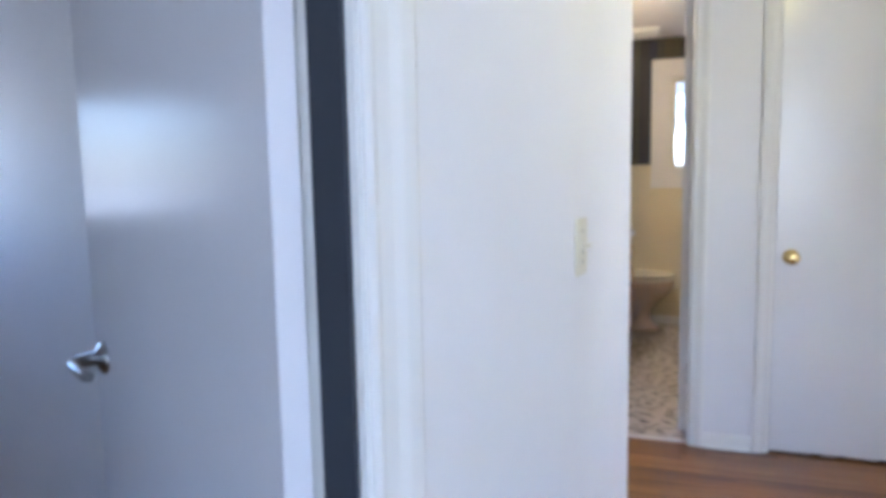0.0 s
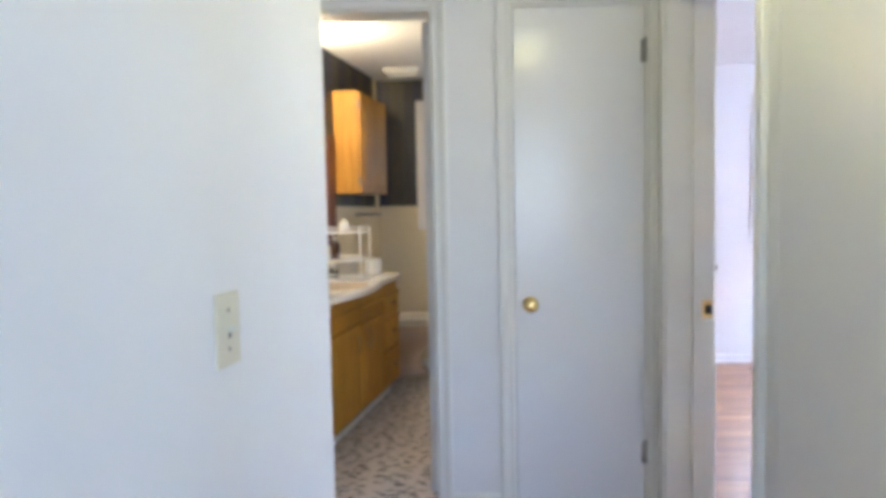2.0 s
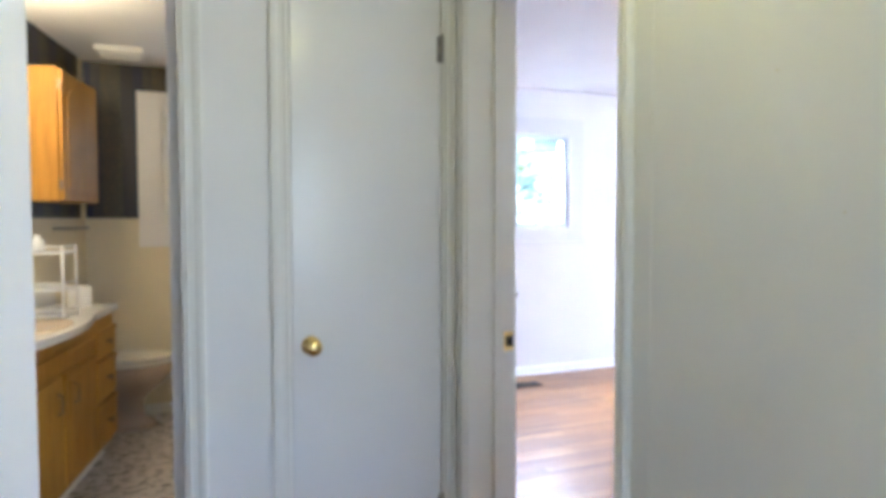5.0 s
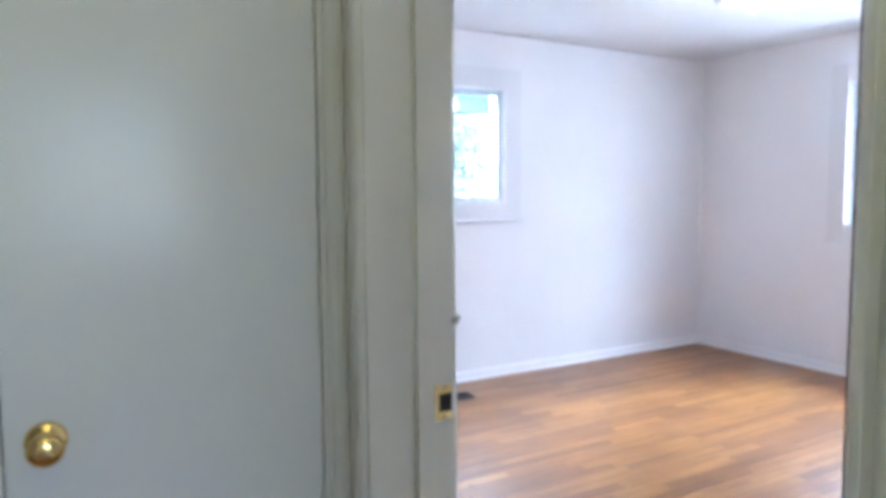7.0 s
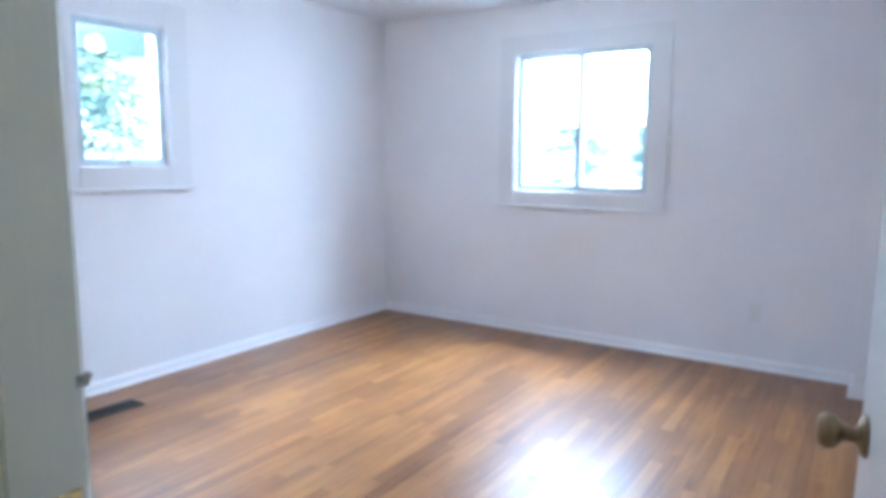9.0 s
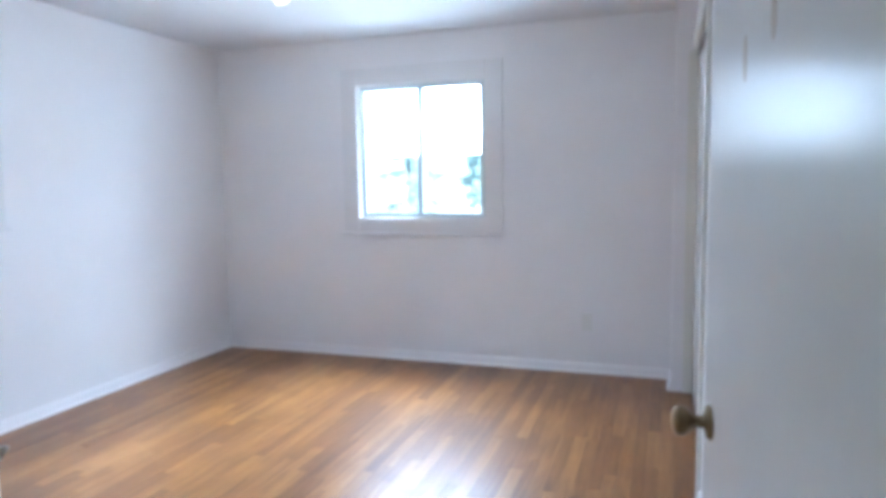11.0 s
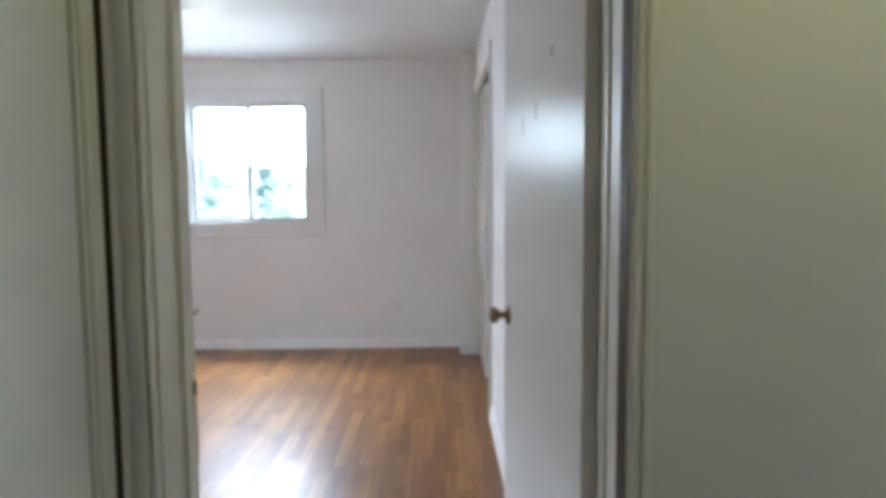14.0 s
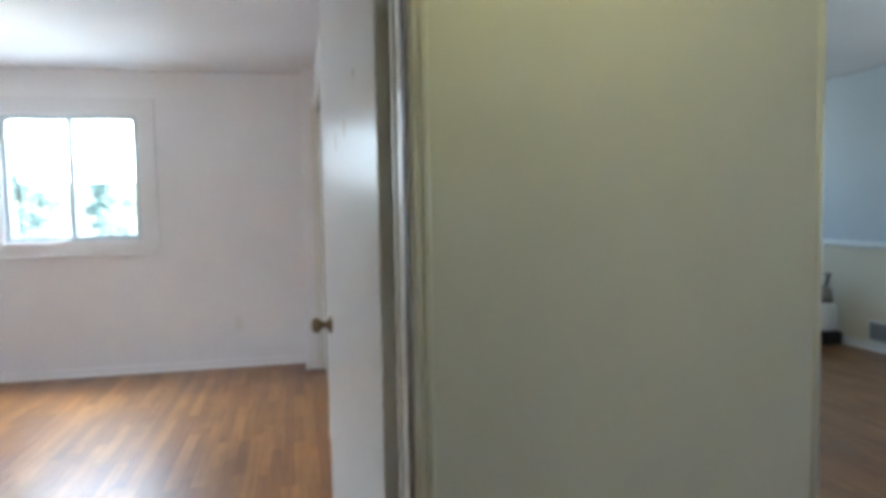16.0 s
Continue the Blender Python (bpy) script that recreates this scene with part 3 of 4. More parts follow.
box(bm, (XE2 + 0.004, y1 - 0.006, 0.975), (XE2 + 0.022, y1 + 0.01, 0.990))
tube(bm, [(XE2 + 0.012, y1 + 0.002, 0.983), (XE2 + 0.014, y1 - 0.014, 0.985), (XE2 + 0.016, y1 - 0.020, 0.993)], 0.004)
part("hook", bm, NICKEL, door_2, "small bright metal hook")

# west doorway, its door swung inward
door_4 = thing("door_4", "open flush white door with a satin nickel lever handle", "door", kind="structure", m=LEAN)
j0, j1 = JAMB_W - 0.86, JAMB_W
for nm, lo, hi in (("jamb", (-0.119, j1 - 0.012, 0), (0.004, j1, DOOR_H)), ("jamb", (-0.119, j0, 0), (0.004, j0 + 0.012, DOOR_H)), ("jamb_head", (-0.119, j0 + 0.012, DOOR_H - 0.012), (0.004, j1 - 0.012, DOOR_H))):
    part(nm, box_mesh(lo, hi), TRIM, door_4, bevel=0.0015)
casing("casing", door_4, (0, j1 - 0.005, 0), (0, j1 - 0.005, DOOR_H + 0.05), (0, 1, 0), (1, 0, 0), 0.098)
casing("casing", door_4, (0, j0 + 0.005, 0), (0, j0 + 0.005, DOOR_H + 0.05), (0, -1, 0), (1, 0, 0), 0.085)
casing("casing_head", door_4, (0, j0 + 0.005, DOOR_H - 0.005), (0, j1 - 0.005, DOOR_H - 0.005), (0, 0, 1), (1, 0, 0), 0.085)
# the hinge gap's shade, put on the jamb as a dark strip
part("hinge_shade_strip", box_mesh((-0.052, j1 - 0.020, 0), (-0.006, j1 - 0.0125, DOOR_H - 0.012)), HINGE_SHADE, door_4, "dark strip painted as the shade of the hinge gap", bevel=0.002)
leaf4 = door_leaf(door_4, 0.82, 1.99, WESTLEAF, m=pose(-0.058, j1 - 0.030, 0.014, 0, 0, 159))
hd = part("lever_rose", bmesh.new(), NICKEL, leaf4)
bm = bmesh.new()
turned(bm, [(0, 0), (0.033, 0), (0.033, 0.004), (0.028, 0.010), (0.013, 0.013), (0.012, 0.05), (0, 0.05)], 28)
bm.to_mesh(hd.data)
bm.free()
hd.matrix_basis = pose(0.75, 0.035, 0.84, -90)
bm = bmesh.new()
tube(bm, [(0, 0, 0.042), (0.004, 0, 0.054), (-0.02, 0.001, 0.060), (-0.06, 0.002, 0.060), (-0.105, 0.004, 0.056), (-0.115, 0.004, 0.052)], 0.0095, 14)
part("lever", bm, NICKEL, hd)

# baseboards
baseboard((BATH[1] + 0.055, YN), (CLOSET[0] - 0.055, YN), (0, -1))
baseboard((XS, YL), (XS, DOOR_Y[0] - 0.092), (-1, 0))
baseboard((XE2, YB), (XB, YB), (0, -1), material=BEDWALL)
baseboard((XB, 2.165), (XB, YB), (-1, 0), material=BEDWALL)
baseboard((1.80, 2.06), (2.99, 2.06), (0, 1), material=BEDWALL)
baseboard((XE2 + 0.06, 1.975), (1.80, 1.975), (0, 1))
baseboard((XB - 0.26, 2.165), (XB, 2.165), (0, 1), material=BEDWALL)
baseboard((XE2, DOOR_Y[1] + 0.06), (XE2, YB), (1, 0))
baseboard((2.35, -2.35), (5.6, -2.35), (0, 1))
p, q = LEAN @ Vector((0, JAMB_W + 0.085, 0)), LEAN @ Vector((0, 0, 0))
baseboard(p.xy, q.xy, (math.cos(radians(-10.3)), math.sin(radians(-10.3))))
baseboard((XBW, YB), (XE, YB), (0, -1))

# rounded corner bead at the end of the hall wall
bm = bmesh.new()
turned(bm, [(0, 0.083), (0.016, 0.083), (0.016, CEIL - 0.001), (0, CEIL - 0.001)], 24, pose(XS + 0.012, YL + 0.012, 0))
thing("trim_corner_bead", "rounded painted corner bead at the wall end", "trim", bm, TRIM, kind="structure")

# flat strip painted as the dark inside the corner joint beside the bedroom doorway
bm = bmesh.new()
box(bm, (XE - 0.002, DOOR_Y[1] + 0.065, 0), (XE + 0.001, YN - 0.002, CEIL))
thing("trim_corner_joint_shade", "flat dark strip painted as the shade in the joint between two door casings", "trim", bm, JOINT_SHADE, kind="structure")

# ---- bedroom closet ----
closet = thing("sliding_closet", "white flush sliding closet doors in a white frame", "closet", kind="structure")
CX0, CX1, CH = 3.05, XB - 0.26, 1.99
for lo, hi in (((CX1 - 0.70, 2.018, 0.015), (CX1 - 0.014, 2.042, CH - 0.045)), ((CX0 + 0.014, 1.985, 0.015), (CX1 - 0.66, 2.010, CH - 0.045))):
    part("sliding_door", box_mesh(lo, hi), DOOR, closet, bevel=0.002)
part("track", box_mesh((CX0 + 0.014, 1.975, CH - 0.038), (CX1 - 0.014, 2.045, CH - 0.014)), BLACK, closet, "dark metal sliding track")
part("jamb", box_mesh((CX0, 1.96, 0), (CX0 + 0.013, 2.062, CH)), TRIM, closet)
part("jamb", box_mesh((CX1 - 0.013, 1.96, 0), (CX1, 2.10, CH)), TRIM, closet)
part("jamb_head", box_mesh((CX0 + 0.013, 1.96, CH - 0.013), (CX1 - 0.013, 2.062, CH)), TRIM, closet)
casing("casing", closet, (CX0 + 0.004, 2.06, 0), (CX0 + 0.004, 2.06, CH + 0.06), (-1, 0, 0), (0, 1, 0), 0.065)
casing("casing_head", closet, (CX0 + 0.004, 2.06, CH - 0.004), (CX1, 2.06, CH - 0.004), (0, 0, 1), (0, 1, 0), 0.065)


# ---- windows ----
def window_unit(name, label, m, w, h, wide, slider, material, sill=0.0):
    """A window in its own frame: x along the wall, y into the room, z up; the opening starts at 0, 0."""
    d = thing(name, label, "window", kind="structure", m=m)
    for nm, lo, hi in (("reveal", (0, -0.15, 0), (0.012, 0.003, h)), ("reveal", (w - 0.012, -0.15, 0), (w, 0.003, h)),
                       ("reveal", (0.012, -0.15, h - 0.012), (w - 0.012, 0.003, h)), ("window_sill", (0.012, -0.15, 0), (w - 0.012, 0.003, 0.012))):
        part(nm, box_mesh(lo, hi), WINTRIM, d)
    flat = 0.018
    for lo, hi in (((-wide, 0, -wide), (0.004, flat, h + wide)), ((w - 0.004, 0, -wide), (w + wide, flat, h + wide)),
                   ((0.004, 0, h - 0.004), (w - 0.004, flat, h + wide)), ((0.004, 0, -wide), (w - 0.004, flat, 0.004))):
        part("casing", box_mesh(lo, hi), WINTRIM, d, bevel=0.003)
    if sill:
        part("stool", box_mesh((-wide - 0.015, 0.0185, -wide), (w + wide + 0.015, 0.03, -wide + 0.022)), WINTRIM, d, bevel=0.004)
    fr = 0.034

    def sash(x0, x1, y, glassy=True):
        for lo, hi in (((x0, y, 0.012), (x0 + fr, y + 0.025, h - 0.012)), ((x1 - fr, y, 0.012), (x1, y + 0.025, h - 0.012)),
                       ((x0 + fr, y, h - 0.012 - fr), (x1 - fr, y + 0.025, h - 0.012)), ((x0 + fr, y, 0.012), (x1 - fr, y + 0.025, 0.012 + fr))):
            part("window_frame", box_mesh(lo, hi), material, d, bevel=0.002)
        g = part("pane", box_mesh((x0 + fr - 0.004, y + 0.010, 0.012 + fr - 0.004), (x1 - fr + 0.004, y + 0.014, h - 0.008 - fr)), GLASS, d)
        g.visible_shadow = False

    if slider:
        sash(0.012, w / 2 + 0.021, -0.028)
        sash(w / 2 - 0.021, w - 0.012, -0.056)
        part("latch", box_mesh((w / 2 - 0.006, -0.0025, h * 0.46), (w / 2 + 0.010, 0.010, h * 0.46 + 0.06)), NICKEL, d, bevel=0.003)
    else:
        sash(0.012, w - 0.012, -0.036)
    return d


window_1 = window_unit("window_1", "small crank-out bedroom window in a white frame", pose(W1[1], YB, W1[2], 0, 0, 180), W1[1] - W1[0], W1[3] - W1[2], 0.13, False, ALU, 1)
bm = bmesh.new()
tube(bm, [(0, 0, 0), (0.01, 0.025, 0.008), (0.03, 0.04, 0.01), (0.055, 0.045, -0.004), (0.06, 0.05, -0.006)], 0.005)
box(bm, (-0.03, -0.012, -0.012), (0.03, 0.004, 0.012))
part("crank", bm, NICKEL, window_1, "metal window crank", m=pose(0.26, -0.006, 0.030))
bm = bmesh.new()
box(bm, (-0.008, 0, -0.03), (0.008, 0.010, 0.03))
box(bm, (-0.004, 0.010, -0.004), (0.004, 0.022, 0.03))
part("latch", bm, WHITE_PLASTIC, window_1, "white sash latch", m=pose(0.016, -0.010, 0.16), bevel=0.002)
window_2 = window_unit("window_2", "two-pane sliding bedroom window in a wide white frame", pose(XB, W2[0], W2[2], 0, 0, 90), W2[1] - W2[0], W2[3] - W2[2], 0.115, True, ALU, 1)
window_3 = window_unit("window_3", "narrow bathroom window in a white frame", pose(W3[1], YB, W3[2], 0, 0, 180), W3[1] - W3[0], W3[3] - W3[2], 0.135, False, TRIM)


# ---- hall fittings ----
def switch_plate(name, label, m):
    p = thing(name, label, "light switch", m=m)
    part("plate", box_mesh((-0.036, 0, -0.060), (0.036, 0.006, 0.060)), PLASTIC, p, bevel=0.003)
    part("toggle_surround", box_mesh((-0.007, 0.006, -0.014), (0.007, 0.0072, 0.014)), PLASTIC, p, bevel=0.0005)
    part("toggle_slot", box_mesh((-0.004, 0.0072, -0.013), (0.004, 0.0076, -0.003)), BLACK, p)
    bm = bmesh.new()
    prism(bm, [(0, -0.006), (0.018, 0.000), (0.020, 0.006), (0.016, 0.008), (0, 0.006)], 0.009, pose(-0.0045, 0.006, 0, 90, 0, 90))
    part("toggle", bm, PLASTIC, p, bevel=0.001)
    for z in (0.032, -0.032):
        bm = bmesh.new()
        turned(bm, [(0, 0), (0.0042, 0), (0.003, 0.0015), (0, 0.0015)], 12, pose(0, 0.006, z, -90))
        part("screw", bm, STEEL, p)
    return p


switch_plate("light_switch", "ivory plastic toggle light switch on the white hall wall", LEAN @ pose(0.0, -0.455, 1.038, 0, 0, -90))

for y, z in ((1.622, 1.48), (1.504, 1.256)):
    bm = bmesh.new()
    turned(bm, [(0, 0), (0.0025, 0), (0.002, 0.0006), (0, 0.0008)], 10, pose(XS, y, z, 0, -90, 0))
    thing("nail_hole", "small filled nail hole in the hall wall", "nail hole", bm, PLASTIC, group="nail holes")

lamp = thing("ceiling_lamp", "round frosted glass dome lamp on the hall ceiling", "ceiling light", m=pose(0.27, 1.70, CEIL))
bm = bmesh.new()
turned(bm, [(0, 0), (0.13, 0), (0.13, -0.018), (0.12, -0.024), (0, -0.024)], 32)
part("base", bm, BRASS, lamp)
bm = bmesh.new()
turned(bm, [(0.115, -0.025), (0.118, -0.045), (0.095, -0.085), (0.05, -0.105), (0, -0.11)], 32)
dome = part("dome", bm, GLOBE, lamp, "glowing frosted glass dome")
dome.visible_shadow = False

# ---- bedroom fittings ----
fixture = thing("ceiling_light", "ceiling fixture with three upturned frosted glass shades, lit", "ceiling light", m=pose(3.23, 4.00, CEIL))
bm = bmesh.new()
turned(bm, [(0, 0), (0.07, 0), (0.07, -0.012), (0.05, -0.030), (0.018, -0.036), (0.016, -0.08), (0.026, -0.09), (0.02, -0.11), (0, -0.115)], 24)
part("base", bm, WHITE_PLASTIC, fixture)
for k in range(3):
    a = 2 * math.pi * k / 3 + 0.55
    c, s = math.cos(a), math.sin(a)
    bm = bmesh.new()
    tube(bm, [(0.02 * c, 0.02 * s, -0.09), (0.08 * c, 0.08 * s, -0.095), (0.135 * c, 0.135 * s, -0.095)], 0.007)
    arm = part("arm", bm, WHITE_PLASTIC, fixture)
    bm = bmesh.new()
    turned(bm, [(0, -0.056), (0.022, -0.052), (0.042, -0.030), (0.050, 0.0), (0.047, 0.028), (0.052, 0.048), (0.049, 0.048), (0.044, 0.028), (0.046, 0.0), (0.038, -0.026), (0, -0.048)], 24)
    part("shade", bm, FROST, fixture, "frosted glass bell shade", m=pose(0.145 * c, 0.145 * s, -0.058, 14 * s, -14 * c, 0))

reg = thing("floor_vent", "black metal floor register set in the oak floor", "floor vent", m=pose(2.145, 5.20, 0))
bm = bmesh.new()
for lo, hi in (((-0.155, -0.06, 0), (0.155, -0.045, 0.005)), ((-0.155, 0.045, 0), (0.155, 0.06, 0.005)), ((-0.155, -0.045, 0), (-0.14, 0.045, 0.005)), ((0.14, -0.045, 0), (0.155, 0.045, 0.005))):
    box(bm, lo, hi)
part("frame", bm, BLACK, reg)
part("backing", box_mesh((-0.14, -0.045, 0.0), (0.14, 0.045, 0.0012)), BLACK, reg)
for k in range(14):
    part("slat", box_mesh((-0.136 + k * 0.0205, -0.045, 0.0014), (-0.130 + k * 0.0205, 0.045, 0.0045)), BLACK, reg)

outlet = thing("wall_outlet", "white electrical outlet on the bedroom wall", "outlet", m=pose(XB, 2.69, 0.34, 0, 0, 90))
part("plate", box_mesh((-0.035, 0, -0.057), (0.035, 0.005, 0.057)), WHITE_PLASTIC, outlet, bevel=0.002)
for z in (-0.024, 0.024):
    part("socket", box_mesh((-0.016, 0.0052, z - 0.014), (0.016, 0.007, z + 0.014)), WHITE_PLASTIC, outlet, bevel=0.001)

# ---- bathroom ----
VX = -0.578      # front of the vanity
VY0, VY1 = 3.16, 4.83
vanity = thing("vanity", "honey oak bathroom vanity cabinet with drawers", "vanity")
bm = bmesh.new()
box(bm, (XBW, VY0, 0.09), (VX, VY1 - 0.03, 0.765))
box(bm, (XBW, VY0, 0), (VX - 0.06, VY1 - 0.05, 0.09))
part("body", bm, CABINET, vanity)


def raised_front(name, y0, y1, z0, z1, pull):
    d = part(name, box_mesh((VX + 0.001, y0, z0), (VX + 0.019, y1, z1)), CABINET, vanity, bevel=0.004)
    part("panel", box_mesh((VX + 0.0195, y0 + 0.045, z0 + 0.04), (VX + 0.024, y1 - 0.045, z1 - 0.04)), CABINET, d, bevel=0.002)
    bm = bmesh.new()
    yc, zc = pull
    tube(bm, [(VX + 0.019, yc, zc - 0.045), (VX + 0.044, yc, zc - 0.035), (VX + 0.046, yc, zc), (VX + 0.044, yc, zc + 0.035), (VX + 0.019, yc, zc + 0.045)], 0.005)
    part("pull", bm, OLDBRASS, d)


def knob_front(y0, y1, z0, z1):
    d = part("drawer", box_mesh((VX + 0.001, y0, z0), (VX + 0.019, y1, z1)), CABINET, vanity, bevel=0.005)
    bm = bmesh.new()
    turned(bm, [(0, 0), (0.008, 0), (0.007, 0.012), (0.016, 0.020), (0.015, 0.027), (0, 0.029)], 16)
    part("knob", bm, OLDBRASS, d, m=pose(VX + 0.019, (y0 + y1) / 2, (z0 + z1) / 2, 0, 90, 0))


for z0, z1 in ((0.12, 0.335), (0.35, 0.55), (0.565, 0.70)):
    knob_front(4.45, 4.78, z0, z1)
    knob_front(3.20, 3.53, z0, z1)
raised_front("cabinet_door", 4.00, 4.43, 0.12, 0.60, (4.09, 0.50))
raised_front("cabinet_door", 3.55, 3.98, 0.12, 0.60, (3.89, 0.50))
part("false_front", box_mesh((VX + 0.001, 3.55, 0.615), (VX + 0.019, 4.43, 0.70)), CABINET, vanity, bevel=0.005)
for y0, y1, zs in ((4.45, 4.78, (0.335, 0.55, 0.70)), (4.00, 4.43, (0.60, 0.70))):
    for z in zs:
        part("lip", box_mesh((VX + 0.019, y0, z - 0.020), (VX + 0.027, y1, z - 0.002)), CABINET, vanity, bevel=0.003)
part("kick_strip", box_mesh((VX - 0.059, VY0, 0.0), (VX - 0.050, VY1 - 0.05, 0.035)), TRIM, vanity, "pale base strip")
top = thing("countertop", "white cultured marble vanity top with a tan oval basin", "countertop")
out = [(XBW, VY0), (XBW, VY1), (VX + 0.025, VY1), (VX + 0.025, 4.42)]
out += [(VX + 0.025 + 0.055 * math.sin(math.pi * k / 12), 4.42 - 0.84 * k / 12) for k in range(1, 12)] + [(VX + 0.025, 3.58), (VX + 0.025, VY0)]
bm = bmesh.new()
prism(bm, out, 0.036, pose(0, 0, 0.766))
part("slab", bm, MARBLE, top, bevel=0.006)
part("backsplash", box_mesh((XBW, VY0, 0.803), (XBW + 0.02, VY1, 0.90)), MARBLE, top, bevel=0.004)
bm = bmesh.new()
turned(bm, [(0.245, 0.0), (0.250, 0.006), (0.235, 0.010), (0.20, 0.004), (0.12, 0.0025), (0, 0.002)], 40)
for v in bm.verts:
    v.co.x *= 0.66
part("basin", bm, BASIN, top, "tan oval basin", m=pose(VX - 0.115, 3.98, 0.803))
bm = bmesh.new()
tube(bm, [(XBW + 0.07, 4.0, 0.80), (XBW + 0.07, 4.0, 0.90), (XBW + 0.10, 4.0, 0.93), (XBW + 0.17, 4.0, 0.915), (XBW + 0.18, 4.0, 0.895)], 0.012, 14)
thing("faucet", "chrome faucet behind the basin", "faucet", bm, NICKEL)

rack = thing("wire_rack", "white wire shelf rack standing on the vanity top", "rack", m=pose(-0.735, 4.27, 0.803))
for x in (-0.12, 0.12):
    for y in (-0.09, 0.09):
        bm = bmesh.new()
        tube(bm, [(x, y, 0), (x, y, 0.335)], 0.006, 8)
        part("post", bm, WHITE_WIRE, rack)
for z in (0.02, 0.135, 0.30):
    bm = bmesh.new()
    tube(bm, [(-0.12, -0.09, z), (0.12, -0.09, z), (0.12, 0.09, z), (-0.12, 0.09, z), (-0.12, -0.09, z)], 0.007, 6)
    for k in range(9):
        tube(bm, [(-0.12 + 0.03 * k, -0.09, z), (-0.12 + 0.03 * k, 0.09, z)], 0.0035, 5)
    part("shelf", bm, WHITE_WIRE, rack)
    bm = bmesh.new()
    tube(bm, [(-0.12, -0.09, z + 0.03), (0.12, -0.09, z + 0.03), (0.12, 0.09, z + 0.03)], 0.005, 6)
    part("rail", bm, WHITE_WIRE, rack)
def bottle(x, y, z, h, r, material, label):
    bm = bmesh.new()
    turned(bm, [(0, 0), (r, 0), (r, h * 0.62), (r * 0.8, h * 0.72), (r * 0.38, h * 0.78), (r * 0.38, h * 0.86)], 18)
    b = thing("bottle", label, "bottle", m=pose(x, y, z))
    part("body", bm, material, b)
    bm = bmesh.new()
    turned(bm, [(0, h * 0.855), (r * 0.5, h * 0.86), (r * 0.5, h * 0.99), (0, h)], 14)
    part("cap", bm, WHITE_PLASTIC, b)


bottle(-0.78, 4.20, 0.803 + 0.145, 0.13, 0.028, BROWN, "dark brown bottle on the wire rack")
bottle(-0.80, 4.215, 0.803 + 0.030, 0.09, 0.030, BLACK, "black bottle on the wire rack")
bottle(-0.75, 4.29, 0.803 + 0.310, 0.07, 0.030, WHITE_PLASTIC, "small white bottle on top of the wire rack")
glass_mirror = thing("wall_mirror", "mirror in a red-brown wooden frame over the vanity", "mirror")
MY0, MY1, MZ0, MZ1 = 3.40, 4.44, 1.02, 1.70
for lo, hi in (((MY0, MZ0), (MY0 + 0.12, MZ1)), ((MY1 - 0.12, MZ0), (MY1, MZ1)), ((MY0 + 0.12, MZ0), (MY1 - 0.12, MZ0 + 0.06)), ((MY0 + 0.12, MZ1 - 0.06), (MY1 - 0.12, MZ1))):
    part("frame_rail", box_mesh((XBW + 0.0045, lo[0], lo[1]), (XBW + 0.026, hi[0], hi[1])), MAHOGANY, glass_mirror, bevel=0.004)
part("mirror_glass", box_mesh((XBW + 0.0045, MY0 + 0.115, MZ0 + 0.055), (XBW + 0.012, MY1 - 0.115, MZ1 - 0.055)), SILVER, glass_mirror)
roll = bmesh.new()
turned(roll, [(0.02, 0), (0.055, 0), (0.057, 0.004), (0.057, 0.098), (0.055, 0.102), (0.02, 0.102), (0.02, 0)], 28)
thing("tissue_roll", "white toilet paper roll standing on the vanity top", "toilet paper", roll, PAPER, pose(-0.715, 4.73, 0.803))

cab = thing("wall_cabinet", "honey oak wall cabinet hung on dark wallpaper", "cabinet")
CY0, CY1, CXF = 4.47, 5.05, -0.7145
part("body", box_mesh((XBW + 0.005, CY0, 1.342), (CXF, CY1, 1.985)), CABINET, cab, bevel=0.003)
d = part("cabinet_door", box_mesh((CXF + 0.001, CY0 + 0.012, 1.345), (CXF + 0.019, CY1 - 0.012, 1.975)), CABINET, cab, bevel=0.004)
bm = bmesh.new()
arch = [(CY0 + 0.07, 1.405), (CY1 - 0.07, 1.405), (CY1 - 0.07, 1.84)] + [((CY0 + CY1) / 2 + (CY1 - CY0 - 0.14) / 2 * math.cos(a * math.pi / 10), 1.84 + 0.075 * math.sin(a * math.pi / 10)) for a in range(1, 10)] + [(CY0 + 0.07, 1.84)]
prism(bm, arch, 0.006, Matrix(((0, 0, 1, CXF + 0.0195), (1, 0, 0, 0), (0, 1, 0, 0), (0, 0, 0, 1))))
part("panel", bm, CABINET, d, bevel=0.002)
for z in (1.42, 1.90):
    part("hinge", box_mesh((CXF - 0.001, CY0 + 0.002, z - 0.022), (CXF + 0.016, CY0 + 0.011, z + 0.022)), OLDBRASS, d)
bm = bmesh.new()
tube(bm, [(XBW + 0.005, 4.86, 1.205), (XBW + 0.06, 4.86, 1.205), (XBW + 0.06, 5.26, 1.205), (XBW + 0.005, 5.26, 1.205)], 0.010)
thing("towel_bar", "dark metal towel bar on the bathroom wall", "towel bar", bm, STEEL)

toilet = thing("toilet", "beige porcelain toilet with a closed cream lid", "toilet", m=pose(-1.088, 5.24, 0))


def oval(cx, rx, ry, z, n=28):
    return [(cx + rx * math.cos(2 * math.pi * k / n), ry * math.sin(2 * math.pi * k / n), z) for k in range(n)]


